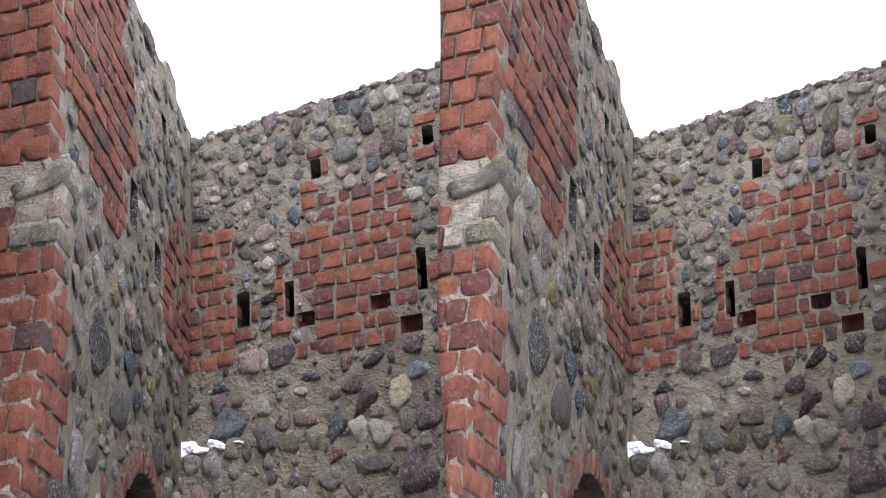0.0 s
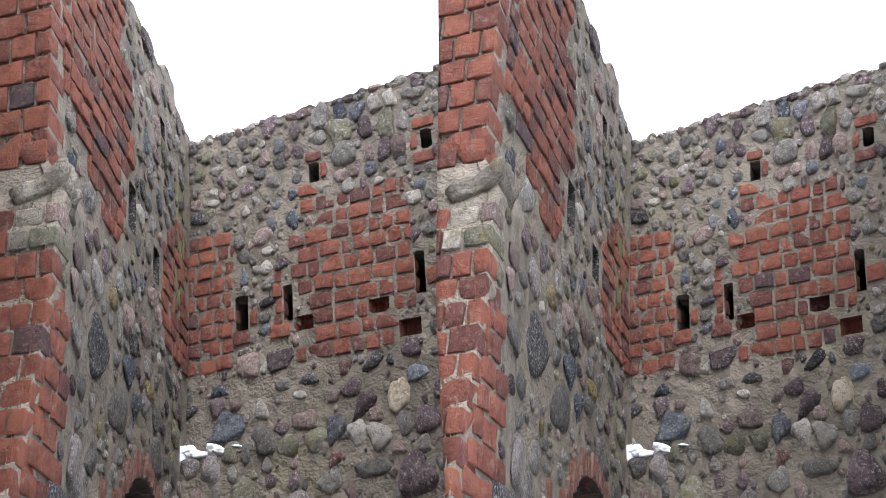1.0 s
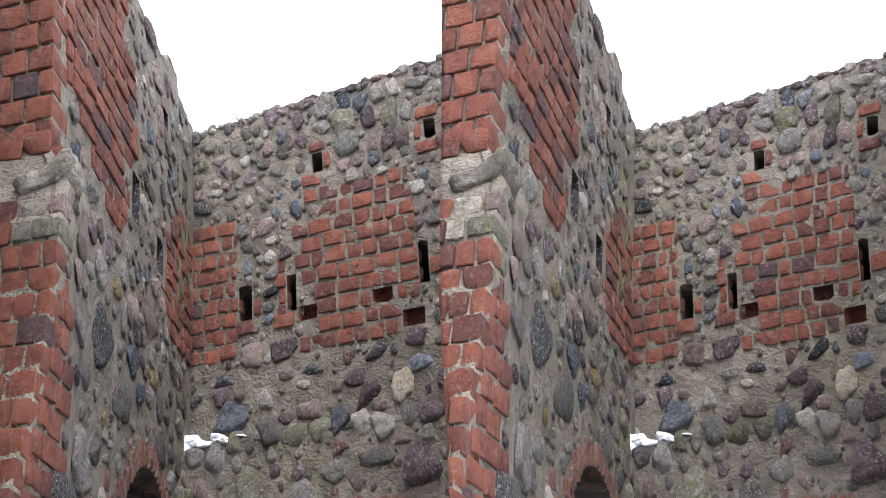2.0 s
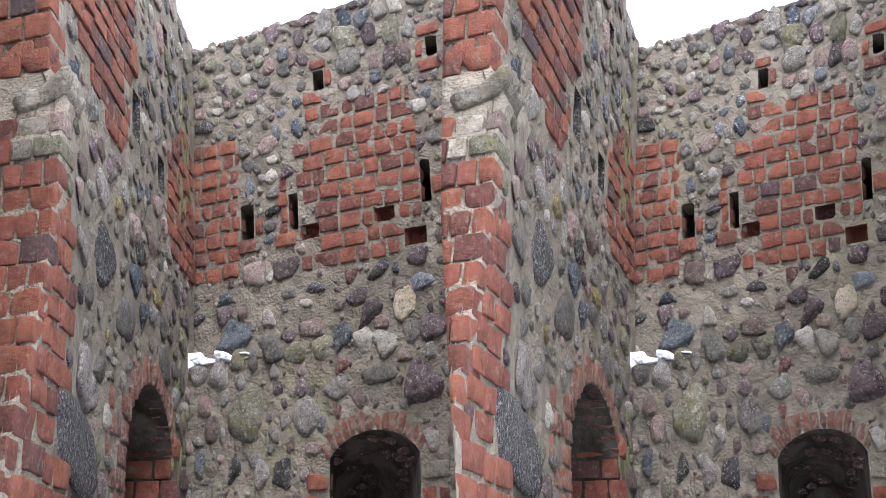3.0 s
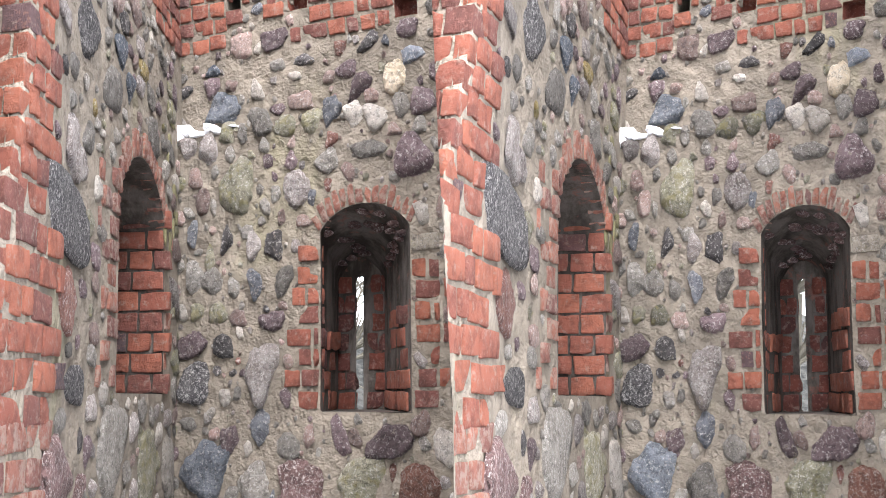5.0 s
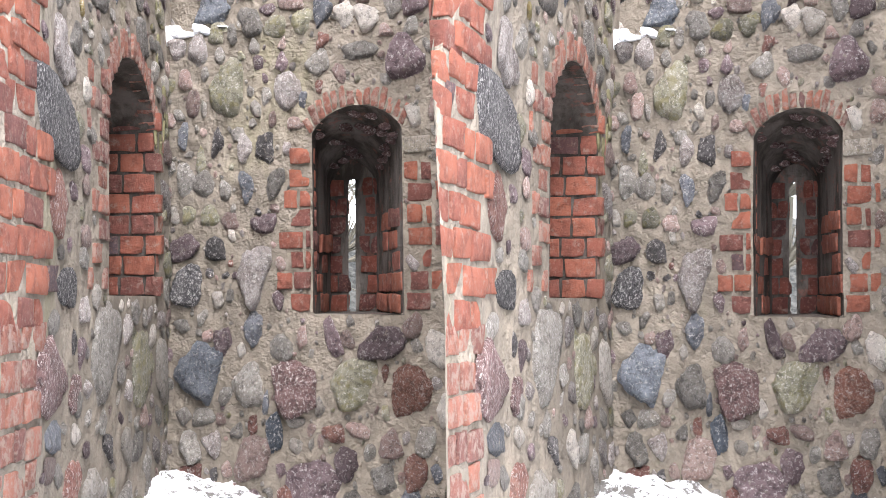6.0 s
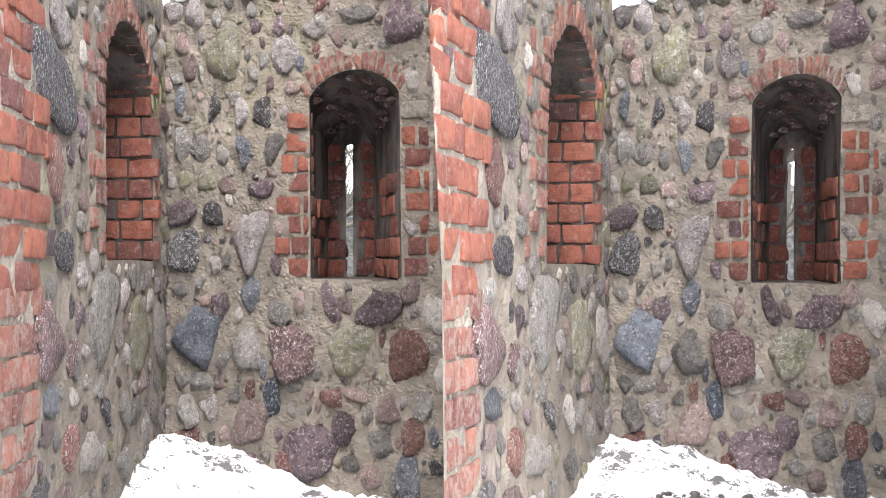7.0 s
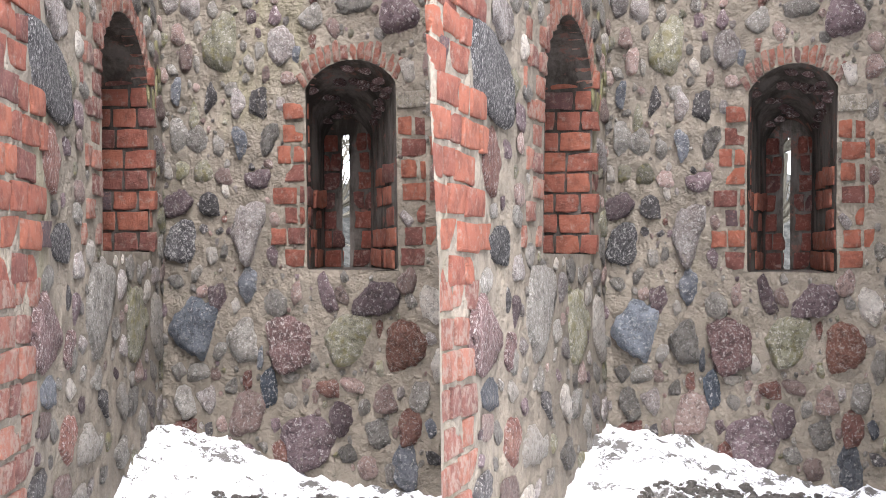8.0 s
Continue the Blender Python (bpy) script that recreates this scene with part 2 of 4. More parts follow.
def boulder(rng, w, h, deep, tilt, edge, level):
    """A field stone: a body cut by random flats, its edges worn; a along the wall, b up, c out."""
    d, faces = BALLS[level]
    k = rng.integers(9, 15)
    nrm = rng.normal(0, 1, (k, 3))
    nrm /= np.linalg.norm(nrm, axis=1)[:, None]
    cut = rng.uniform(0, 0.5) + np.arange(4) * math.pi / 2 + rng.normal(0, 0.25, 4)
    full = np.stack([np.cos(cut), np.sin(cut), rng.normal(0, 0.2, 4)], -1)
    nrm = np.concatenate([nrm, full, [[0, 0, 1]]])
    low = 0.6 if edge > 10 else 0.8
    far = np.concatenate([rng.uniform(low, 1.1, k), rng.uniform(0.8, 1.0, 4), [rng.uniform(0.62, 0.9) if edge > 10 else rng.uniform(0.85, 1.1)]])
    f = np.maximum(d @ nrm.T / far, 0.0) ** edge
    r = (f.sum(1) + 1e-9) ** (-1 / edge)
    r = np.minimum(r, 1.35)
    p = d * r[:, None]
    p *= (1 + ripple(d, rng, 0.045, 2.2) + ripple(d, rng, 0.03, 6.0) + (ripple(d, rng, 0.02, 13.0) if level > 2 else 0))[:, None]
    p -= (p.max(0) + p.min(0)) / 2
    p /= (p.max(0) - p.min(0)) / 2
    p *= np.array([w, h, deep]) / 2
    a = radians(tilt)
    ca, sa = math.cos(a), math.sin(a)
    p[:, 0], p[:, 1] = p[:, 0] * ca + p[:, 1] * sa, -p[:, 0] * sa + p[:, 1] * ca
    return p, faces


def worn_brick(rng, w, h, deep, wear=0.0035):
    p, faces = BOX
    half = np.array([w, h, deep]) / 2
    p = p * half
    r = min(wear * rng.uniform(0.7, 1.6), half.min() * 0.7)
    inner = np.clip(p, -(half - r), half - r)
    gap = p - inner
    ln = np.linalg.norm(gap, axis=1)[:, None]
    p = np.where(ln > 1e-6, inner + gap / np.maximum(ln, 1e-6) * r, p)
    chip = np.sign(rng.normal(0, 1, 3)) * half
    near = np.exp(-((p - chip) ** 2).sum(1) / (0.3 * w) ** 2)
    p = p - near[:, None] * np.sign(chip) * np.array([0.012, 0.012, 0.014]) * rng.uniform(0, 1.2)
    return p + np.stack([ripple(p, rng, 0.0024, 45) for _ in range(3)], -1), faces


def inside(poly, u, z):
    """Whether points lie in a polygon."""
    u, z = np.asarray(u, float), np.asarray(z, float)
    hit = np.zeros(u.shape, bool)
    for (a, b), (c_, d_) in zip(poly, poly[1:] + poly[:1]):
        cross = (b > z) != (d_ > z)
        with np.errstate(divide="ignore", invalid="ignore"):
            hit ^= cross & (u < (c_ - a) * (z - b) / (d_ - b + 1e-12) + a)
    return hit


def rect(u0, z0, u1, z1):
    return [(u0, z0), (u1, z0), (u1, z1), (u0, z1)]


def arch(u0, u1, z0, spring, top, n=14):
    """An opening with an arched head, from its foot round."""
    head = []
    for i in range(n + 1):
        a = math.pi * (1 - i / n)
        c_ = math.cos(a)
        head.append(((u0 + u1) / 2 + (u1 - u0) / 2 * c_, spring + (top - spring) * max(0.0, math.sin(a)) ** 1.5))
    return [(u0, z0), *head, (u1, z0)][::-1]


def pointed(line, step=0.012):
    pts = []
    for (a, b), (c_, d_) in zip(line, line[1:] + line[:1]):
        k = max(1, int(math.hypot(c_ - a, d_ - b) / step))
        pts += [(a + (c_ - a) * i / k, b + (d_ - b) * i / k) for i in range(k)]
    return np.array(pts)


# openings: outlines along the wall and up
WINDOW = arch(0.912, 1.43, 1.19, 2.155, 2.295)
WINDOW_IN = arch(0.735, 1.02, 1.2, 1.93, 2.07)
SLIT = rect(0.846, 1.2, 0.892, 1.965)
SLIT_OUT = rect(0.700, 1.19, 0.80, 2.03)
NICHE = arch(0.40, 1.50, 1.285, 2.17, 2.465)
BACK_HOLES = [rect(0.26, 3.55, 0.352, 3.772), rect(0.594, 3.553, 0.656, 3.78), rect(1.438, 3.565, 1.498, 3.82),
              rect(0.797, 4.404, 0.868, 4.536), rect(1.535, 4.44, 1.604, 4.566)]
SIDE_HOLES = [rect(1.37, 3.61, 1.53, 3.86), rect(0.77, 3.56, 0.93, 3.75),
              rect(0.63, 4.52, 0.76, 4.63)]
CAVITIES = [rect(1.146, 3.5, 1.27, 3.585), rect(1.323, 3.33, 1.455, 3.43), rect(0.665, 3.48, 0.79, 3.57)]
HOLES = {"lower": [WINDOW], "upper": BACK_HOLES + CAVITIES, "side": [NICHE] + SIDE_HOLES}


def quoin(z):
    """Where the side wall's outer edge stands, along the side wall."""
    return float(np.interp(z, [1.6, 1.85, 2.1, 2.45, 2.83, 3.08, 3.288, 3.291, 4.1, 5.2], [3.3, 3.15, 3.04, 2.9, 2.77, 2.74, 2.64, 2.88, 2.86, 2.84]))


FRONT = np.array([-0.93, 0.36])


def on_front(q, across, z, n):
    """Places on the quoin's front: across from its edge, n towards the viewer."""
    across, z, n = np.broadcast_arrays(np.asarray(across, float), np.asarray(z, float), np.asarray(n, float))
    x = CORNER[0] + (q + n) * ALONG_SIDE[0] + across * FRONT[0]
    y = CORNER[1] + (q + n) * ALONG_SIDE[1] + across * FRONT[1]
    return forward(np.stack([x, y, z], -1), np.full(z.shape, q), z)


def wall_sheet(plane, u_cells, z_cells, holes, top, bay_bend=None):
    """The wall's rough mortar face as a fine net, its openings cut out along their outlines."""
    uu, zz = np.meshgrid(u_cells, z_cells)
    uu, zz = uu.copy(), zz.copy()
    span = z_cells[-1] - z_cells[0]
    lift = np.array([top(u) for u in u_cells]) - z_cells[-1]
    zz += lift[None, :] * np.clip((zz - (z_cells[-1] - 0.5)) / 0.5, 0, 1)
    cell = u_cells[len(u_cells) // 2] - u_cells[len(u_cells) // 2 - 1]
    keep_u, keep_z = uu.copy(), zz.copy()
    for hole in holes:
        pts = pointed(hole)
        lo, hi = pts.min(0) - cell, pts.max(0) + cell
        idx = np.argwhere((uu > lo[0]) & (uu < hi[0]) & (zz > lo[1]) & (zz < hi[1]))
        for i, j in idx:
            dist = np.hypot(pts[:, 0] - keep_u[i, j], pts[:, 1] - keep_z[i, j])
            k = dist.argmin()
            if dist[k] < cell * 0.62:
                uu[i, j], zz[i, j] = pts[k]
    cu = (uu[:-1, :-1] + uu[1:, 1:] + uu[1:, :-1] + uu[:-1, 1:]) / 4
    cz = (zz[:-1, :-1] + zz[1:, 1:] + zz[1:, :-1] + zz[:-1, 1:]) / 4
    gone = np.zeros(cu.shape, bool)
    for hole in holes:
        gone |= inside(hole, cu, cz)
    return uu, zz, gone


def uneven(u, z, seed):
    return (noise.fractal(Vector((u * 4, z * 4, seed)), 0.9, 2.0, 4) * 0.006
            + noise.noise(Vector((u * 1.3, z * 1.3, seed + 9))) * 0.006)


def net_faces(rows, cols, gone):
    return [(i * cols + j, i * cols + j + 1, (i + 1) * cols + j + 1, (i + 1) * cols + j)
            for i in range(rows - 1) for j in range(cols - 1) if not gone[i, j]]


def back_wall(plane, z0, z1, thick, label, side, name, through_back):
    """A stretch of the back wall: front net, back net, top and ends."""
    us = np.arange(-0.4, 1.92, 0.025)
    zs = np.linspace(z0, z1, int((z1 - z0) / 0.025))

    def crown(u):
        if plane == "lower":
            return z1 + 0.02 * noise.noise(Vector((u * 6, 3, 1)))
        return z1 + 0.028 * u + 0.035 * noise.noise(Vector((u * 7, 1, 5))) + 0.02 * noise.noise(Vector((u * 21, 4, 5)))

    uu, zz, gone = wall_sheet(plane, us, zs, HOLES[plane], crown)
    nn = np.array([[-0.003 + 0.7 * uneven(u, z, 1.0) for u, z in zip(a, b)] for a, b in zip(uu, zz)])
    rows, cols = uu.shape
    front = on_wall(plane, uu, zz, nn).reshape(-1, 3)
    faces = net_faces(rows, cols, gone)
    bu, bz, bgone = wall_sheet(plane, us, zs, through_back, crown)
    back = on_wall(plane, bu, bz, -thick).reshape(-1, 3)
    k = len(front)
    faces += [f[::-1] for f in ([i + k for i in f] for f in net_faces(rows, cols, bgone))]
    rim = [(rows - 1) * cols + j for j in range(cols)]
    faces += [(a, b, b + k, a + k)[::-1] for a, b in zip(rim, rim[1:])]
    for col in (0, cols - 1):
        ends = [i * cols + col for i in range(rows)]
        faces += [(a, b, b + k, a + k) for a, b in zip(ends, ends[1:])]
    ob = part(name, set_bay(np.concatenate([front, back]), side), faces, MORTAR_MAT)
    return tagged(ob, label, kind="structure")


def side_wall(label, side, name):
    """The wall that runs towards the viewer and ends in a quoin, with its narrow front."""
    s = np.concatenate([np.arange(-0.4, 2.3, 0.03), np.linspace(2.3, 2.6, 9), np.linspace(2.64, 2.85, 6)])
    zs = np.linspace(-0.2, 4.95, 180)

    def crown(u):
        return 4.95 + (0.12 if 0.3 < u < 0.62 else 0.0) + (0.5 if u > 1.75 else 0.0) - (0.12 if 0.95 < u < 1.2 else 0) + 0.04 * noise.noise(Vector((u * 9, 2, 2)))

    uu, zz, gone = wall_sheet("side", s, zs, HOLES["side"], crown)
    pts = np.zeros((*uu.shape, 3))
    rear = np.zeros((*uu.shape, 3))
    for i in range(uu.shape[0]):
        for j in range(uu.shape[1]):
            a, z = uu[i, j], zz[i, j]
            q = quoin(z)
            bump = -0.005 + 0.35 * uneven(a, z, 4.0)
            u = a if a <= 2.3 else 2.3 + (min(a, 2.6) - 2.3) / 0.3 * (q - 2.3)
            p = on_wall("side", u, z, bump)
            if a > 2.6:
                p = on_front(q, (a - 2.6) * 1.6, z, bump)
            pts[i, j] = p
            rear[i, j] = on_wall("side", u, z, -max(0.04, 0.4 - 0.13 * u)) if a <= 2.6 else p + np.array([-0.02, 0.15, 0])
    rows, cols = uu.shape
    faces = net_faces(rows, cols, gone)
    faces = [f[::-1] for f in faces]
    k = rows * cols
    body = [j for j in range(cols) if s[j] <= 2.61]
    for i in range(0, rows - 1):
        faces += [(i * cols + j + k, i * cols + j + 1 + k, (i + 1) * cols + j + 1 + k, (i + 1) * cols + j + k) for j in body[:-1]]
    rim = [(rows - 1) * cols + j for j in range(cols)]
    faces += [(a, b, b + k, a + k) for a, b in zip(rim, rim[1:])]
    heel = [i * cols for i in range(rows)]
    faces += [(a, b, b + k, a + k) for a, b in zip(heel, heel[1:])]
    ob = part(name, set_bay(np.concatenate([pts.reshape(-1, 3), rear.reshape(-1, 3)]), side), faces, MORTAR_MAT)
    return tagged(ob, label, kind="structure")


WALLS = {}
for side, tag in zip(BAYS, ("1", "2")):
    WALLS["lower", side] = back_wall("lower", -0.2, LEDGE_Z, 0.85, "thick lower wall of field stones in grey lime mortar", side, "wall_lower_" + tag, [SLIT_OUT])
    WALLS["upper", side] = back_wall("upper", 2.55, TOP_Z, 0.9, "upper wall of field stones with red brick patches, broken top", side, "wall_upper_" + tag, [])
    WALLS["side", side] = side_wall("side wall of field stones and red brick with a brick quoin", side, "wall_side_" + tag)


# ---- recesses ----


def lining(plane, front, back, depth, side, name, material, parent, label="", closed=True, shut=None):
    """The inside of an opening: from its outline inwards to the back outline, with a back unless it is open."""
    k = len(front)
    steps = 7
    mid_u, mid_z = sum(p[0] for p in front) / k, sum(p[1] for p in front) / k
    verts = []
    for s in range(steps + 1):
        f = s / steps
        for (a, b), (c_, d_) in zip(front, back):
            u, z = a + (c_ - a) * f, b + (d_ - b) * f
            verts.append(on_wall(plane, u + (0.006 * noise.noise(Vector((u * 9, z * 9, s * 0.7))) if s else 0), z + (0.006 * noise.noise(Vector((z * 9, s, u * 9))) if s else 0), -0.004 - depth * f))
    lip = len(verts)
    verts += [on_wall(plane, u + math.copysign(0.03, u - mid_u), z + math.copysign(0.03, z - mid_z), -0.04) for u, z in front]
    faces = [(lip + i, lip + (i + 1) % k, (i + 1) % k, i) for i in range(k)]
    for s in range(steps):
        faces += [(s * k + i, s * k + (i + 1) % k, (s + 1) * k + (i + 1) % k, (s + 1) * k + i) for i in range(k)]
    if closed:
        faces.append(tuple(steps * k + i for i in range(k)))
    return part(name, set_bay(verts, side), faces, material, parent, label, smooth=False)


def window_back(side, parent):
    """The inner end of the window niche, pierced by the slit, with the slit's cheeks."""
    lo, depth = 0.6, 0.85
    us = np.linspace(0.70, 1.06, 15)
    zs = np.linspace(1.17, 2.1, 36)
    uu, zz, gone = wall_sheet("lower", us, zs, [SLIT], lambda u: zs[-1])
    front = on_wall("lower", uu, zz, -lo).reshape(-1, 3)
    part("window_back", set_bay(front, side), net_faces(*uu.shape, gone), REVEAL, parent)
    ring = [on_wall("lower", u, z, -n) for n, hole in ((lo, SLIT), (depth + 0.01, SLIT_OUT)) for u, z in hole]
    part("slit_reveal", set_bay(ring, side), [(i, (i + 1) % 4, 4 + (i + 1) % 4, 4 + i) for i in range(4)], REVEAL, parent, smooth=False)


for side, tag in zip(BAYS, ("1", "2")):
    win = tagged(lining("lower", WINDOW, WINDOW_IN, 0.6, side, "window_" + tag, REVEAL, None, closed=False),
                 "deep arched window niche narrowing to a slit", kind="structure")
    WALLS["window", side] = win
    window_back(side, win)
    deep = [(u, z) for u, z in NICHE]
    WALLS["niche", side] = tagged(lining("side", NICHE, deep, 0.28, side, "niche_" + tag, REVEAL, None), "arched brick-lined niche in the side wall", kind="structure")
    for h in BACK_HOLES:
        lining("upper", h, [(u - 0.3, z + 0.06) for u, z in h], 0.8, side, "putlog_hole", MORTAR_MAT, WALLS["upper", side], "dark square hole")
    for h in CAVITIES:
        lining("upper", h, [(u + 0.012 * (1 if u < (h[0][0] + h[1][0]) / 2 else -1), z) for u, z in h], 0.075, side, "broken_brick", BRICK_SHADED, WALLS["upper", side], "hollow where a brick broke out")
    # The dark stone lining stands in for the shade deep inside these holes.
    for h in SIDE_HOLES:
        lining("side", h, h, 0.16, side, "putlog_hole", STONE["dark"], WALLS["side", side], "narrow hole, lined dark in place of shade")

# ---- field stones ----
LAID = {"lower": [], "upper": [], "side": []}


def lay_stone(plane, tone, u, z, w, h, tilt, seed, grow=1.17):
    big = max(w, h)
    for side in BAYS:
        rng = np.random.default_rng(seed)
        level = 4 if big > 0.15 else 3 if big > 0.05 else 2
        edge = {"blue": 16, "dark": 26, "black_granite": 16, "navy": 22, "violet": 18, "blue_grey": 26}.get(tone, 0) or (5 if tone in ("red_granite", "cream") else rng.uniform(6, 26))
        out = float(np.clip(0.19 * math.sqrt(w * h), 0.008, 0.05)) * rng.uniform(0.6, 1.2)
        if plane == "side":
            out *= 0.45
        p, faces = boulder(rng, w * grow, h * grow, out * 4.2, tilt, edge, level)
        co = on_wall(plane, u + p[:, 0], z + p[:, 1], p[:, 2] - out * 1.0)
        flip = faces if plane != "side" else [f[::-1] for f in faces]
        part("stone", set_bay(co, side), flip, STONE[tone], WALLS[plane, side])
    LAID[plane].append((u, z, w, h))


SEED = [100]


def field_stones(plane, tone, places):
    for u, z, w, h, tilt in places:
        SEED[0] += 1
        lay_stone(plane, tone, u, z, w, h, tilt, SEED[0])


field_stones("lower", "blue", ((0.22, 0.868, 0.29, 0.33, 28),))
field_stones("lower", "black_granite", ((0.135, 1.346, 0.219, 0.225, 0),))
field_stones("lower", "navy", ((0.694, 0.543, 0.111, 0.209, 0),))
field_stones("lower", "red_granite", ((1.474, 0.787, 0.209, 0.271, 0),))
field_stones("lower", "blue_grey", ((0.861, 2.345, 0.044, 0.091, 15), (0.093, 2.201, 0.061, 0.145, 0), (0.508, 1.906, 0.079, 0.187, -12), (0.557, 1.11, 0.099, 0.186, 0), (0.631, 0.709, 0.039, 0.123, 0), (1.621, 0.393, 0.054, 0.1, 0), (1.481, 0.196, 0.141, 0.242, 0), (0.993, 2.816, 0.092, 0.158, 0),))
field_stones("lower", "dark", ((0.626, 2.102, 0.134, 0.161, 25), (0.332, 2.152, 0.081, 0.158, 0), (0.311, 1.551, 0.125, 0.133, 0), (0.27, 1.415, 0.052, 0.051, 0), (0.369, 1.401, 0.051, 0.044, 0), (0.577, 1.756, 0.042, 0.043, 0), (1.646, 0.239, 0.09, 0.068, 0), (0.317, 0.301, 0.044, 0.079, 0),))
field_stones("lower", "grey", ((0.955, 2.543, 0.127, 0.127, 0), (1.207, 2.577, 0.199, 0.118, 0), (1.351, 2.415, 0.057, 0.058, 0), (0.251, 2.55, 0.052, 0.083, 0), (0.136, 2.095, 0.053, 0.039, 0), (0.114, 1.958, 0.121, 0.187, 0), (0.223, 1.92, 0.142, 0.16, 0), (0.374, 1.881, 0.066, 0.126, 0), (0.681, 1.897, 0.105, 0.17, 15), (0.457, 2.191, 0.072, 0.078, 0), (0.722, 0.989, 0.131, 0.172, 0), (0.517, 0.798, 0.193, 0.249, 0), (0.457, 0.546, 0.072, 0.094, 0), (1.558, 0.547, 0.109, 0.143, 0), (1.343, 0.339, 0.141, 0.16, 0), (1.165, 0.228, 0.097, 0.103, 0), (1.405, 0.146, 0.062, 0.121, 0), (0.104, 0.607, 0.099, 0.096, 0),))
field_stones("lower", "grey", ((0.235, 0.607, 0.141, 0.114, 0), (0.164, 0.45, 0.165, 0.191, 0), (0.381, 0.73, 0.073, 0.094, 0), (0.078, 1.121, 0.107, 0.081, 0), (0.553, 2.807, 0.128, 0.147, 0), (1.395, 2.795, 0.09, 0.138, 0), (0.43, 2.756, 0.06, 0.115, 0),))
field_stones("lower", "pale", ((1.5, 2.21, 0.086, 0.121, 0), (0.572, 2.323, 0.064, 0.087, 0), (0.318, 1.266, 0.074, 0.089, 0), (1.609, 1.035, 0.138, 0.206, 0), (0.963, 0.693, 0.053, 0.108, 0), (0.823, 0.611, 0.116, 0.061, 0), (0.826, 0.474, 0.075, 0.091, 0), (1.651, 0.708, 0.075, 0.171, 0), (1.124, 2.783, 0.1, 0.141, 0), (1.253, 2.751, 0.124, 0.142, 0),))
field_stones("lower", "pink", ((1.089, 2.475, 0.066, 0.113, -20), (1.63, 2.366, 0.09, 0.086, 0), (1.632, 2.237, 0.102, 0.114, 0), (0.675, 2.253, 0.045, 0.086, 0), (0.806, 2.227, 0.082, 0.061, 0), (0.119, 2.537, 0.091, 0.141, 0), (0.163, 2.388, 0.09, 0.147, 10), (0.404, 1.706, 0.102, 0.088, 0), (0.683, 1.765, 0.049, 0.049, 0), (0.852, 1.068, 0.068, 0.128, 0), (1.118, 1.056, 0.078, 0.095, 0), (1.481, 1.134, 0.104, 0.127, 0), (0.567, 0.397, 0.212, 0.235, 0), (1.188, 0.584, 0.129, 0.089, 0), (1.373, 0.536, 0.119, 0.151, 0), (1.279, 0.164, 0.108, 0.117, 0), (0.354, 0.603, 0.059, 0.063, 0), (0.4, 0.332, 0.065, 0.094, 0),))
field_stones("lower", "pink", ((1.358, 2.676, 0.08, 0.067, 0),))
field_stones("lower", "russet", ((0.961, 2.412, 0.047, 0.066, 20), (0.402, 1.47, 0.033, 0.038, 0), (1.333, 0.884, 0.038, 0.088, 0), (0.552, 0.582, 0.057, 0.109, 0), (1.052, 0.562, 0.125, 0.095, 0), (1.506, 0.385, 0.116, 0.172, 0), (0.15, 0.264, 0.151, 0.147, 0), (0.782, 0.218, 0.116, 0.134, 0), (0.992, 2.658, 0.068, 0.088, 0),))
field_stones("lower", "speckled", ((0.774, 2.399, 0.186, 0.208, 0), (0.487, 2.111, 0.101, 0.156, 0), (0.549, 1.421, 0.199, 0.373, 0), (0.295, 0.452, 0.111, 0.158, 0), (0.206, 2.7, 0.138, 0.2, 0),))
field_stones("lower", "violet", ((0.738, 2.571, 0.076, 0.104, 0), (0.598, 2.579, 0.057, 0.077, 0), (1.463, 2.503, 0.197, 0.243, 0), (0.109, 1.565, 0.175, 0.148, 0), (0.615, 1.684, 0.141, 0.118, 0), (0.366, 1.045, 0.124, 0.158, 0), (1.026, 1.07, 0.086, 0.195, -15), (1.294, 1.044, 0.266, 0.164, 0), (0.744, 0.347, 0.055, 0.085, 0), (0.933, 0.248, 0.288, 0.301, 0), (1.127, 0.418, 0.136, 0.196, 0), (1.517, 2.809, 0.119, 0.139, 0),))
field_stones("lower", "lichen", ((1.146, 0.819, 0.272, 0.249, 0), (0.402, 2.422, 0.211, 0.352, -5), (0.211, 2.064, 0.06, 0.14, 0), (0.13, 1.748, 0.083, 0.096, 0), (0.28, 1.742, 0.111, 0.111, 0), (0.704, 2.766, 0.129, 0.11, 0), (0.864, 2.769, 0.118, 0.147, 0), (0.329, 2.769, 0.113, 0.133, 0),))
field_stones("upper", "blue", ((0.216, 2.966, 0.215, 0.179, 0), (1.417, 3.109, 0.15, 0.088, 0), (0.329, 3.886, 0.06, 0.103, 0),))
field_stones("upper", "cream", ((1.312, 2.998, 0.126, 0.177, -10),))
field_stones("upper", "navy", ((0.146, 3.198, 0.103, 0.07, 0), (1.029, 4.826, 0.091, 0.153, 0), (0.672, 4.191, 0.07, 0.134, 0),))
field_stones("upper", "blue_grey", ((1.263, 3.214, 0.04, 0.064, 0), (0.593, 4.703, 0.08, 0.109, 0), (1.149, 4.792, 0.104, 0.152, 0), (1.514, 4.209, 0.062, 0.084, 0), (1.214, 4.402, 0.08, 0.088, 0), (0.678, 4.36, 0.062, 0.083, 0), (0.566, 4.311, 0.071, 0.076, 0), (0.534, 4.204, 0.055, 0.097, 0), (0.463, 3.524, 0.077, 0.064, 0),))
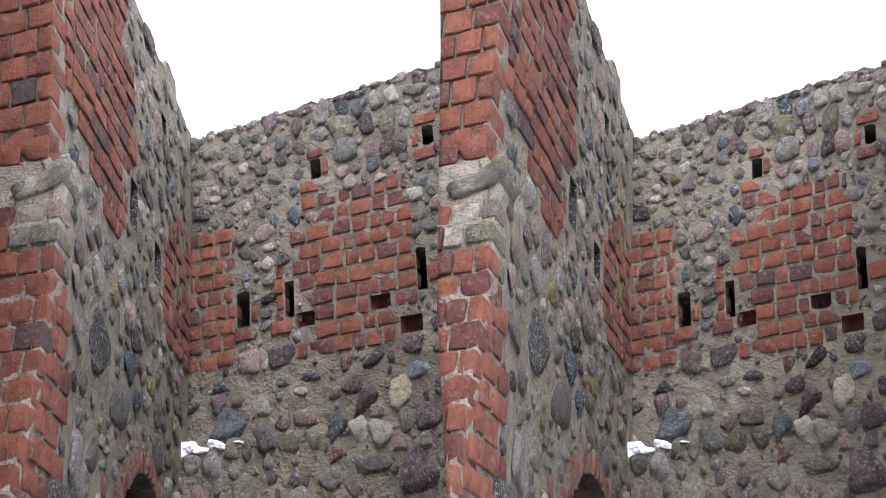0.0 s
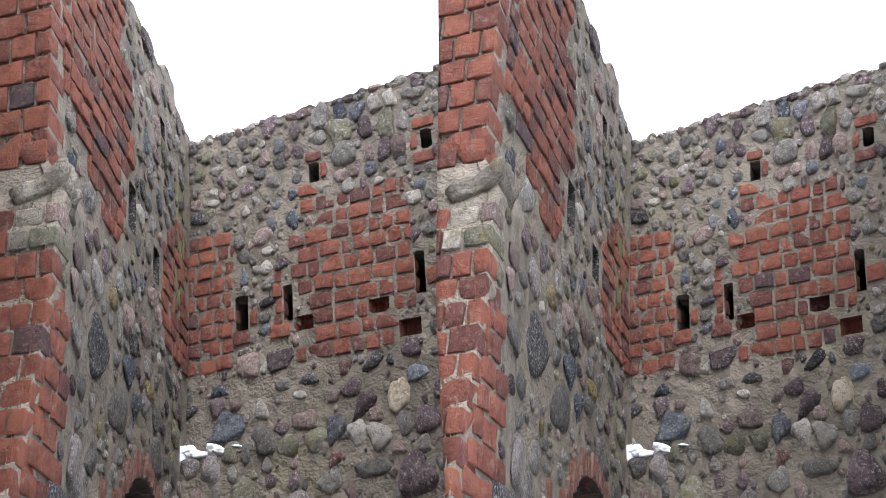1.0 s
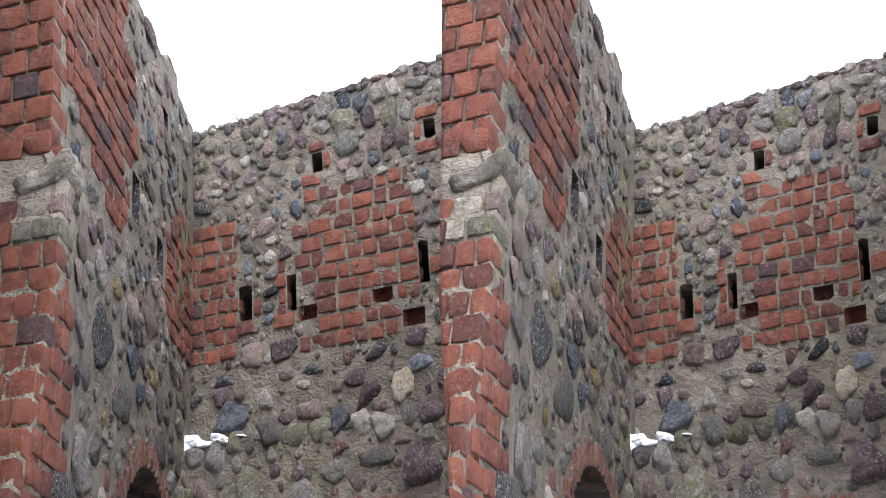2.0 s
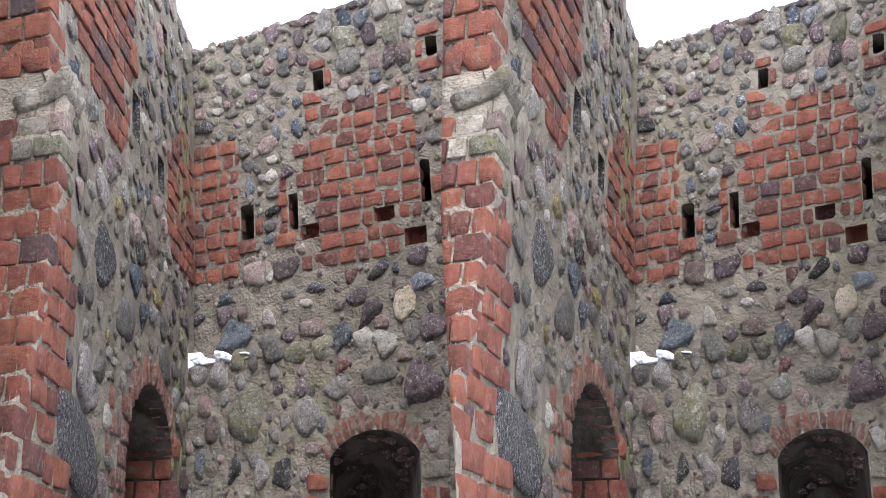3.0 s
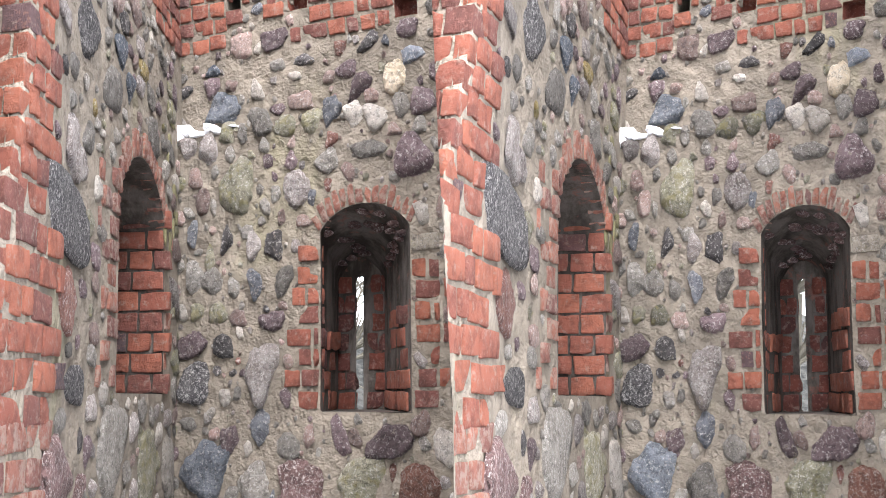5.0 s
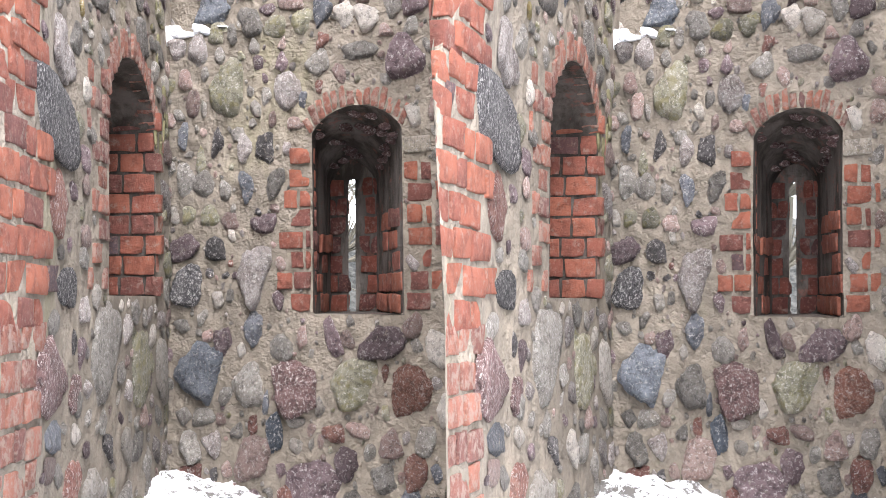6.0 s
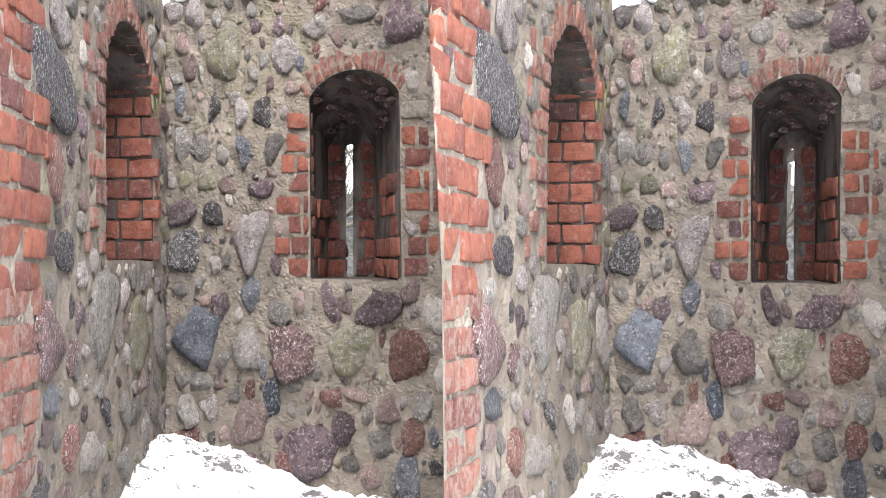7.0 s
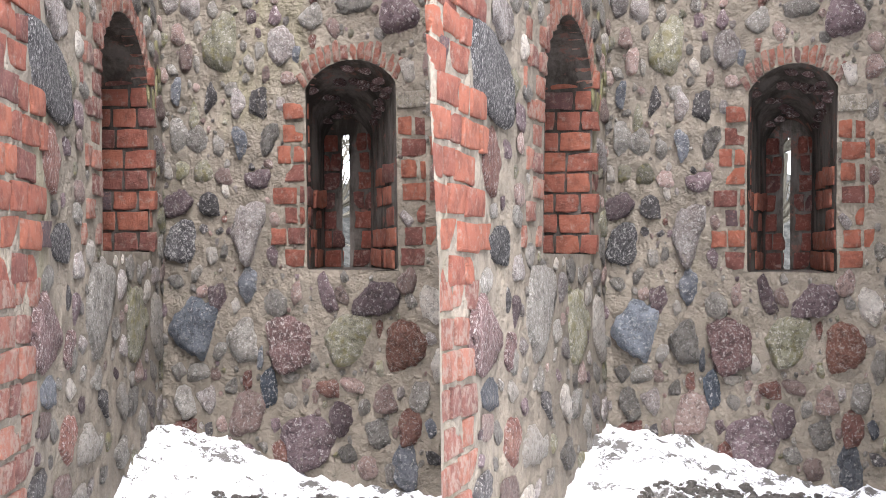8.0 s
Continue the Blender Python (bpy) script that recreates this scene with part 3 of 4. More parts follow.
field_stones("upper", "dark", ((-0.062, 3.08, 0.139, 0.063, -25), (1.16, 3.215, 0.075, 0.142, 40), (0.752, 3.179, 0.127, 0.067, 0), (0.005, 4.357, 0.12, 0.102, 0), (0.484, 3.699, 0.101, 0.072, 0),))
field_stones("upper", "grey", ((0.585, 3.171, 0.093, 0.067, 0), (-0.06, 3.179, 0.065, 0.057, 0), (1.553, 3.358, 0.097, 0.095, 0), (0.337, 4.801, 0.1, 0.088, 0), (0.262, 4.708, 0.076, 0.088, 0), (0.596, 4.592, 0.08, 0.116, 0), (0.893, 4.845, 0.108, 0.155, 0), (0.872, 4.687, 0.108, 0.107, 0), (1.036, 4.535, 0.149, 0.142, 0), (1.41, 4.399, 0.063, 0.065, 0), (1.439, 4.652, 0.078, 0.14, 0), (1.659, 4.844, 0.083, 0.074, 0), (1.561, 4.144, 0.047, 0.063, 0), (1.541, 3.938, 0.081, 0.082, 0), (0.593, 4.172, 0.055, 0.074, 0), (0.21, 4.24, 0.058, 0.061, 0), (0.318, 4.019, 0.081, 0.082, 0), (0.486, 3.818, 0.094, 0.073, 0),))
field_stones("upper", "grey", ((0.472, 3.612, 0.077, 0.071, 0), (0.419, 4.377, 0.073, 0.069, 0), (-0.02, 4.53, 0.069, 0.072, 0),))
field_stones("upper", "pale", ((0.453, 3.037, 0.076, 0.122, 0), (0.457, 3.293, 0.046, 0.075, 0), (0.694, 3.094, 0.08, 0.047, 0), (1.559, 3.447, 0.077, 0.057, 0), (0.551, 4.468, 0.144, 0.084, 20), (1.265, 4.816, 0.088, 0.121, 0), (1.37, 4.824, 0.087, 0.127, 0), (1.523, 4.817, 0.141, 0.082, 0), (1.449, 4.923, 0.079, 0.056, 0), (1.464, 4.15, 0.082, 0.084, 0), (1.06, 4.322, 0.088, 0.088, 0), (1.251, 4.311, 0.079, 0.051, 0), (0.108, 4.439, 0.085, 0.055, 0), (0.109, 4.51, 0.059, 0.071, 0), (0.133, 4.653, 0.094, 0.072, 0), (0.322, 4.604, 0.075, 0.071, 0), (0.208, 4.388, 0.1, 0.039, 0), (0.336, 4.327, 0.073, 0.077, 0),))
field_stones("upper", "pale", ((0.49, 4.027, 0.071, 0.059, 0), (0.488, 3.916, 0.094, 0.095, 0),))
field_stones("upper", "pink", ((0.27, 3.09, 0.117, 0.096, 0), (0.35, 3.32, 0.124, 0.145, 0), (0.909, 3.056, 0.078, 0.072, 0), (0.725, 2.933, 0.145, 0.112, 0), (1.167, 2.912, 0.081, 0.083, 0), (0.665, 4.672, 0.071, 0.116, 0), (0.498, 4.658, 0.089, 0.11, 0), (1.203, 4.509, 0.08, 0.125, 0), (1.385, 4.498, 0.106, 0.167, 0), (1.008, 4.399, 0.082, 0.074, 0), (1.103, 4.412, 0.059, 0.074, 0), (0.465, 4.126, 0.127, 0.097, 0),))
field_stones("upper", "russet", ((0.986, 3.209, 0.07, 0.082, 0),))
field_stones("upper", "violet", ((0.14, 3.081, 0.111, 0.125, 0), (0.571, 3.319, 0.161, 0.116, 0), (1.016, 3.09, 0.118, 0.117, 0), (1.098, 2.974, 0.096, 0.212, 30), (1.383, 3.259, 0.132, 0.096, 0), (1.532, 2.997, 0.064, 0.112, 0), (0.578, 2.912, 0.092, 0.073, 0), (0.731, 4.635, 0.071, 0.1, 0), (0.719, 4.784, 0.071, 0.117, 0), (0.539, 4.858, 0.098, 0.135, 0), (0.946, 4.744, 0.069, 0.084, 0), (1.19, 4.684, 0.096, 0.135, 0), (1.294, 4.496, 0.086, 0.146, 0), (1.555, 4.883, 0.085, 0.067, 0), (1.457, 3.916, 0.068, 0.075, 0), (1.153, 4.318, 0.058, 0.08, 0), (0.593, 3.924, 0.085, 0.08, 0), (0.36, 4.476, 0.082, 0.093, 0),))
field_stones("upper", "lichen", ((1.026, 4.672, 0.151, 0.189, 0), (1.326, 4.665, 0.094, 0.208, 0), (0.07, 4.77, 0.087, 0.098, 0), (0.257, 4.533, 0.075, 0.079, 0), (0.429, 4.704, 0.066, 0.079, 0), (0.012, 4.663, 0.078, 0.089, 0),))
field_stones("side", "black_granite", ((2.46, 1.965, 0.64, 0.335, 0), (2.255, 1.305, 0.283, 0.154, 0), (2.04, 2.816, 0.324, 0.303, 0),))
field_stones("side", "navy", ((1.439, 2.877, 0.238, 0.152, 0), (1.261, 2.748, 0.151, 0.143, 0), (2.56, 3.405, 0.114, 0.17, 0),))
field_stones("lower", "dark_red", ((0.827, 0.799, 0.252, 0.3, 0),))
field_stones("side", "dark_red", ((2.447, 0.975, 0.43, 0.276, 0), (2.08, 0.884, 0.161, 0.16, 0),))
field_stones("side", "ochre", ((0.953, 2.926, 0.182, 0.091, 0), (1.798, 3.129, 0.158, 0.109, 0), (1.938, 2.495, 0.069, 0.075, 0),))
field_stones("side", "blue_grey", ((2.395, 0.747, 0.188, 0.129, 0), (1.206, 3.412, 0.091, 0.093, 0), (1.393, 3.343, 0.075, 0.08, 0), (1.148, 4.245, 0.128, 0.171, 0), (0.802, 4.065, 0.125, 0.137, 0), (0.475, 4.285, 0.121, 0.125, 0),))
field_stones("side", "dark", ((2.107, 1.102, 0.071, 0.114, 0), (1.427, 0.591, 0.251, 0.13, 0), (2.511, 0.395, 0.238, 0.128, 0), (2.411, 2.551, 0.081, 0.069, 0), (1.371, 3.052, 0.147, 0.116, 0), (1.24, 3.934, 0.095, 0.096, 0),))
field_stones("side", "grey", ((1.821, 1.972, 0.139, 0.083, 0), (2.023, 0.834, 0.1, 0.116, 0), (1.565, 0.998, 0.457, 0.404, 0), (0.82, 0.52, 0.252, 0.145, 0), (0.564, 0.416, 0.152, 0.181, 0), (1.604, 2.668, 0.334, 0.203, 0), (2.091, 2.567, 0.083, 0.073, 0), (0.746, 2.599, 0.251, 0.213, 0), (1.658, 3.015, 0.099, 0.138, 0), (1.897, 2.429, 0.079, 0.05, 0), (1.061, 4.117, 0.13, 0.135, 0), (0.948, 3.849, 0.118, 0.117, 0), (1.313, 3.585, 0.104, 0.102, 0), (1.688, 3.234, 0.112, 0.118, 0),))
field_stones("side", "pale", ((0.208, 0.873, 0.27, 0.347, 0), (0.491, 1.069, 0.14, 0.121, 0), (1.75, 0.435, 0.284, 0.198, 0), (0.726, 3.154, 0.075, 0.077, 0), (1.586, 3.381, 0.082, 0.111, 0), (1.259, 3.331, 0.065, 0.087, 0),))
field_stones("side", "pink", ((2.423, 0.623, 0.139, 0.097, 0), (2.15, 0.327, 0.26, 0.115, 0), (2.465, 2.967, 0.105, 0.105, 0), (1.483, 3.128, 0.212, 0.126, 0), (2.432, 3.084, 0.117, 0.103, 0), (1.546, 3.087, 0.116, 0.118, 0),))
field_stones("side", "russet", ((2.355, 1.617, 0.223, 0.265, -6), (2.102, 0.511, 0.23, 0.203, 15),))
field_stones("side", "speckled", ((2.186, 2.202, 0.171, 0.129, 0), (1.945, 1.227, 0.16, 0.106, 0), (2.288, 2.249, 0.203, 0.25, 0),))
field_stones("side", "violet", ((2.135, 1.698, 0.096, 0.068, 0), (1.926, 1.852, 0.123, 0.107, 0), (1.987, 1.029, 0.093, 0.14, 0), (1.867, 0.631, 0.116, 0.072, 0), (2.268, 3.226, 0.108, 0.098, 0), (1.968, 3.239, 0.101, 0.103, 0),))
field_stones("side", "lichen", ((0.781, 0.919, 0.369, 0.341, 0), (2.62, 2.932, 0.075, 0.083, 0),))

# ---- bricks ----
BRICKED = {"lower": [], "upper": [], "side": []}


def lay_brick(plane, u, z, w, h, seed, tilt=0.0, deep=0.09, proud=0.01, material=BRICK, wall=None, note=True, base=None):
    for side in BAYS:
        rng = np.random.default_rng(seed)
        p, faces = worn_brick(rng, w, h, deep)
        a = radians(tilt)
        a0, b0 = p[:, 0] * math.cos(a) + p[:, 1] * math.sin(a), -p[:, 0] * math.sin(a) + p[:, 1] * math.cos(a)
        n = p[:, 2] - deep / 2 + proud + rng.normal(0, 0.003)
        co = on_wall(plane, u + a0, z + b0, n) if base is None else base(a0, b0, n)
        flip = faces if plane != "side" else [f[::-1] for f in faces]
        part("brick", set_bay(co, side), flip, material, WALLS[wall or plane, side])
    if note:
        BRICKED[plane].append((u, z, w, h))


def hits(plane, u, z, w, h, room=0.8, laid=None):
    for hole in HOLES[plane]:
        us, zs = [p[0] for p in hole], [p[1] for p in hole]
        grid_u = np.array([u - w / 2, u, u + w / 2, u - w / 2, u, u + w / 2, u - w / 2, u, u + w / 2])
        grid_z = np.array([z - h / 2] * 3 + [z] * 3 + [z + h / 2] * 3)
        if inside(hole, grid_u, grid_z).any() or any(abs(a - u) < w / 2 and abs(b - z) < h / 2 for a, b in hole):
            return True
    for a, b, c_, d_ in (laid if laid is not None else LAID[plane] + BRICKED[plane]):
        if abs(a - u) < (c_ + w) / 2 * room and abs(b - z) < (d_ + h) / 2 * room:
            return True
    return False


def brickwork(plane, zone, z0, z1, course, widths, seed, share=1.0, material=BRICK, joint=0.013, room=0.6):
    """Courses of bricks in a zone of a wall; zone(z) gives where a course starts and ends."""
    rng = np.random.default_rng(seed)
    z, row = z0 + course / 2, 0
    while z < z1:
        u0, u1 = zone(z)
        u = u0 + (rng.uniform(-0.03, 0.03) if row else 0)
        while u < u1 - 0.03:
            w = min(rng.choice(widths) * rng.uniform(0.9, 1.1), max(u1 - u, 0.045))
            h = (course - joint) * rng.uniform(0.96, 1.05)
            dz = rng.uniform(-0.006, 0.006)
            s = int(rng.integers(1, 10 ** 6))
            if rng.random() < share and not hits(plane, u + w / 2, z + dz, w - joint, h, room):
                lay_brick(plane, u + w / 2, z + dz, w - joint, h, s, rng.uniform(-1.5, 1.5), material=material, proud=rng.uniform(0.003, 0.007) if plane == "side" else rng.uniform(0.004, 0.009))
            u += w
        z, row = z + course, row + 1


HEADER, STRETCH = 0.082, 0.135
# upper wall: the panel right of the stone strip, the panel in the corner, the cheeks of the slits
brickwork("upper", lambda z: (0.668 + max(0, z - 4.2) * 0.5, 1.44 - max(0, z - 4.2) * 0.4), 3.285, 4.30, 0.102, (HEADER, 0.14, 0.15, 0.11), 11, joint=0.019)
brickwork("upper", lambda z: (-0.13, 0.26 + (0.09 if 3.77 < z < 3.85 else 0)), 3.31, 4.25, 0.102, (HEADER, 0.12, 0.13), 12, joint=0.019)
brickwork("upper", lambda z: (0.36, 0.42), 3.56, 3.85, 0.102, (HEADER,), 13, joint=0.017)
brickwork("upper", lambda z: (0.525, 0.592), 3.5, 3.88, 0.102, (HEADER,), 14, joint=0.017)
for u, z, w, h in ((0.835, 4.575, 0.1, 0.055), (0.79, 4.36, 0.13, 0.07), (0.9, 4.47, 0.04, 0.1), (1.56, 4.61, 0.13, 0.06), (1.55, 4.39, 0.13, 0.07),
                   (1.49, 4.5, 0.04, 0.1), (1.56, 3.66, 0.1, 0.1), (0.57, 3.5, 0.13, 0.08), (0.31, 3.5, 0.1, 0.08)):
    SEED[0] += 1
    lay_brick("upper", u, z, w, h, SEED[0])
# window: jambs and the arch of bricks on edge
brickwork("lower", lambda z: (0.745 + 0.03 * math.sin(z * 31), 0.908), 1.2, 2.15, 0.112, (0.17, 0.1), 21, joint=0.022)
brickwork("lower", lambda z: (1.437, 1.62 + 0.05 * math.sin(z * 28)), 1.2, 2.0, 0.112, (0.115, 0.09, 0.16), 22, joint=0.022)
lay_brick("lower", 1.515, 2.065, 0.15, 0.085, 23, material=STONE["coping"])


def voussoirs(plane, outline, n, w, h, seed, material=BRICK):
    """Bricks on edge round an arch's head."""
    head = np.array(outline[1:-1])
    seg = np.hypot(*np.diff(head, axis=0).T)
    at = np.concatenate([[0], seg.cumsum()])
    rng = np.random.default_rng(seed)
    for i in range(n):
        s = at[-1] * (i + 0.5) / n
        u, z = np.interp(s, at, head[:, 0]), np.interp(s, at, head[:, 1])
        u2, z2 = np.interp(s + 0.02, at, head[:, 0]), np.interp(s + 0.02, at, head[:, 1])
        du, dz = u2 - u, z2 - z
        ln = math.hypot(du, dz) or 1
        nu, nz = dz / ln, -du / ln
        if nz < 0:
            nu, nz = -nu, -nz
        nu, nz = nu * 0.6 / math.hypot(nu * 0.6, nz + 0.25), (nz + 0.25) / math.hypot(nu * 0.6, nz + 0.25)
        hh = h * rng.uniform(0.75, 1.1)
        lay_brick(plane, u + nu * (hh / 2 + 0.004), z + nz * (hh / 2 + 0.004), w * rng.uniform(0.85, 1.05), hh, int(rng.integers(1, 10 ** 6)),
                  math.degrees(math.atan2(nu, nz)), material=material, proud=0.006)


voussoirs("lower", WINDOW, 14, 0.037, 0.105, 31, BRICK_LIMED)
voussoirs("side", NICHE, 17, 0.06, 0.13, 32, BRICK_LIMED)
# side wall: quoin, the niche's jambs, the high brick patch, the patch in the corner
LONG, SHORT = 0.25, 0.125
brickwork("side", lambda z: (2.56 + 0.09 * math.sin(z * 17) - (0.1 if z < 2.3 else 0), quoin(z) - 0.12), 1.15, 1.9, 0.124, (LONG, SHORT, 0.2), 41, joint=0.022)
brickwork("side", lambda z: (2.5 + 0.08 * math.sin(z * 17), quoin(z) - 0.12), 0.2, 1.15, 0.124, (LONG, SHORT, 0.2), 47, joint=0.022, material=BRICK_LIMED)
brickwork("side", lambda z: (2.5 + 0.07 * math.sin(z * 17), quoin(z) - 0.08), 1.9, 2.85, 0.112, (LONG, SHORT, 0.2), 46, joint=0.02)
brickwork("side", lambda z: (1.53, 1.86 + 0.14 * math.sin(z * 28)), 1.3, 2.35, 0.112, (SHORT, 0.18), 42, 0.75, joint=0.022, material=BRICK_LIMED)
brickwork("side", lambda z: (0.22, 0.39), 1.29, 2.2, 0.112, (0.09, 0.15), 43, 0.8, joint=0.02, material=BRICK_LIMED)
brickwork("side", lambda z: (float(np.interp(z, [3.4, 3.9, 4.3, 5.4], [1.72, 1.42, 1.5, 1.85])), float(np.interp(z, [3.4, 3.55, 3.75, 4.1, 5.4], [1.95, 2.3, 2.7, 2.74, 2.72]))),
          3.4, 5.4, 0.105, (LONG, SHORT, 0.17), 44, 0.98, joint=0.02)
brickwork("side", lambda z: (-0.12, float(np.interp(z, [3.3, 3.65, 4.0, 4.3], [0.55, 0.95, 0.5, 0.1]))), 3.28, 4.2, 0.1, (LONG, SHORT, 0.17), 45, 0.97, joint=0.018)
# the quoin's front: bricks whose ends turn the corner
rng = np.random.default_rng(51)
z, row = 0.25, 0
while z < 5.4:
    course = 0.112
    # the course that the coping covers is laid on the upper pier, behind it
    lift = max(z, COPING_Z + 0.05) if 3.2 < z < COPING_Z else z
    q = quoin(lift)
    x = -0.006
    first = 0.20 if row % 2 else 0.12
    low, high = (0, COPING_Z - 0.002) if lift < COPING_Z else (COPING_Z, 9)
    while x < 0.30:
        w = float(rng.choice((0.09, 0.12, 0.14))) if x > 0 else (0.075, 0.13)[row % 2]
        long_side = first if x < 0 else 0.1
        material = (STONE["pink"], STONE["lichen"], BRICK, STONE["coping"])[int(rng.integers(4))] if 2.85 < z < 3.2 and x < 0.14 else BRICK

        def front_base(a0, b0, n, q=q, x=x, w=w, z=lift, low=low, high=high):
            return on_front(q, x + w / 2 + a0, np.clip(z + b0, low, high), n)

        lay_brick("side", q, lift, w - 0.016, course - (0.016 if material is BRICK else 0.034), int(rng.integers(1, 10 ** 6)), deep=long_side,
                  proud=0.012 + rng.uniform(0, 0.008), material=material, note=False, base=front_base)
        x += w
    BRICKED["side"].append((q - first / 2, lift, first, course))
    z, row = z + course, row + 1
# weathered coping where the quoin steps back
for side in BAYS:
    rng = np.random.default_rng(61)
    p, faces = boulder(rng, 0.28, 0.15, 0.46, -5, 40, 4)
    co = on_front(2.63, 0.125 - p[:, 0], COPING_Z - 0.06, p[:, 2] * 0.8 - 0.13)
    co[:, 2] += p[:, 1] + 0.085 + 0.04 * np.clip(p[:, 0] / 0.13, 0, 1) ** 2
    part("coping", set_bay(co, side), faces, STONE["coping"], WALLS["side", side], "pale weathered coping with yellow lichen")


def inner_bricks(side):
    """The brickwork at the niche's back and at the window's inner end."""
    rng = np.random.default_rng(71)
    for z in np.arange(1.34, 2.4, 0.112):
        u = 0.36 + rng.uniform(0, 0.1)
        while u < 1.5:
            w = float(rng.choice((0.26, 0.13, 0.22)))
            if inside(NICHE, [u + 0.02, u + w - 0.02, u + w / 2], [z, z, z + 0.05]).all():
                p, faces = worn_brick(rng, w - 0.016, 0.096, 0.06)
                co = on_wall("side", u + w / 2 + p[:, 0], z + p[:, 1], p[:, 2] - 0.3 + rng.uniform(0, 0.012))
                part("brick", set_bay(co, side), [f[::-1] for f in faces], BRICK, WALLS["niche", side])
            u += w
    for z in np.arange(1.34, 2.3, 0.112):
        odd = int(round(z / 0.112)) % 2
        n = -0.006 if odd else 0.035
        while n > -0.26:
            w = float(rng.choice((0.1, 0.14, 0.18)))
            p, faces = worn_brick(rng, w - 0.014, 0.098, 0.06)
            co = on_wall("side", 0.385 - p[:, 2] * -1 + rng.uniform(-0.006, 0.006), z + p[:, 1], n - w / 2 + p[:, 0])
            part("brick", set_bay(co, side), faces, BRICK, WALLS["niche", side])
            n -= w
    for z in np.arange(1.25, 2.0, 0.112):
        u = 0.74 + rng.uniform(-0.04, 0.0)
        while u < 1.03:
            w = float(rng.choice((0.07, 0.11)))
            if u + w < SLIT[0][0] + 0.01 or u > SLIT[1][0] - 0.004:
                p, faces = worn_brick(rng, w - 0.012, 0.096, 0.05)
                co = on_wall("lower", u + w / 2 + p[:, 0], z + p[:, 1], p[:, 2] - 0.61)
                part("brick", set_bay(co, side), faces, BRICK_SHADED, WALLS["window", side])
            u += w
    # brickwork of the window's cheeks
    for front, back in ((WINDOW[0][0], WINDOW_IN[0][0]), (WINDOW[-1][0], WINDOW_IN[-1][0])):
        turn = -1 if front > 1.2 else 1
        for row, z in enumerate(np.arange(1.25, 1.6 if turn > 0 else 1.8, 0.112)):
            f = 0.02 if row % 2 else 0.09
            while f < 0.9:
                w = float(rng.choice((0.16, 0.3, 0.34)))
                if f + w < 1 and rng.random() < 0.75:
                    p, faces = worn_brick(rng, 1.0, 0.098, 0.05)
                    g = f + w / 2 + p[:, 0] * (w - 0.03)
                    co = on_wall("lower", front + (back - front) * g + turn * (p[:, 2] - 0.018), z + p[:, 1], -0.6 * g)
                    part("brick", set_bay(co, side), faces, BRICK, WALLS["window", side])
                f += w
    # crooked stones in the window's vault
    for i in range(26):
        f = rng.uniform(0.12, 0.9)
        k = int(rng.integers(2, len(WINDOW) - 2))
        a, b = WINDOW[k], WINDOW_IN[k]
        u, z = a[0] + (b[0] - a[0]) * f, a[1] + (b[1] - a[1]) * f
        p, faces = boulder(rng, 0.075, 0.04, 0.08, 0, 14, 2)
        co = on_wall("lower", u + p[:, 0], z + p[:, 1], -0.6 * f + p[:, 2])
        part("stone", set_bay(co, side), faces, STONE["dark_red"], WALLS["window", side])


for side in BAYS:
    inner_bricks(side)

# ---- rubble between the larger stones ----
FILL_TONES = ("grey", "grey", "grey", "pink", "violet", "speckled", "pale", "grey", "lichen", "pink")


def rubble(plane, u0, u1, z0, z1, tries, small, large, seed, squat=0.75):
    rng = np.random.default_rng(seed)
    for i in range(tries):
        f = 1 - i / tries
        h = (small + (large - small) * f ** 1.5) * rng.uniform(0.8, 1.2)
        w = h * rng.uniform(squat * 0.7, squat * 1.3)
        u, z = rng.uniform(u0, u1), rng.uniform(z0, z1)
        if plane == "side" and u > quoin(z) - 0.1:
            continue
        if hits(plane, u, z, w * 1.1, h * 1.1, 0.93):
            continue
        SEED[0] += 1
        lay_stone(plane, FILL_TONES[int(rng.integers(len(FILL_TONES)))], u, z, w, h, rng.uniform(-25, 25), SEED[0], 1.05)


rubble("lower", -0.02, 1.78, 0.15, 2.76, 1500, 0.022, 0.12, 81)
rubble("upper", -0.1, 1.85, 4.26, 4.9, 1300, 0.04, 0.13, 82, 0.85)
rubble("upper", -0.1, 1.85, 3.3, 4.3, 1200, 0.035, 0.09, 83)
rubble("upper", -0.1, 1.85, 2.78, 3.3, 130, 0.03, 0.08, 86)
rubble("side", 0.02, 2.6, 0.2, 4.9, 2600, 0.04, 0.15, 84, 1.5)

# ---- crest stones ----
for side in BAYS:
    rng = np.random.default_rng(91)
    u = -0.1
    while u < 1.9:
        w, h = rng.uniform(0.06, 0.13), rng.uniform(0.05, 0.09)
        p, faces = boulder(rng, w * 1.1, h, 0.2, rng.uniform(-15, 15), 7, 3)
        co = on_wall("upper", u + w / 2 + p[:, 0], TOP_Z + 0.028 * u + p[:, 1] - rng.uniform(0.0, 0.035), p[:, 2] - 0.08)
        part("stone", set_bay(co, side), faces, STONE[str(rng.choice(["grey", "violet", "speckled", "pink", "pale"]))], WALLS["upper", side])
        u += w * 0.95

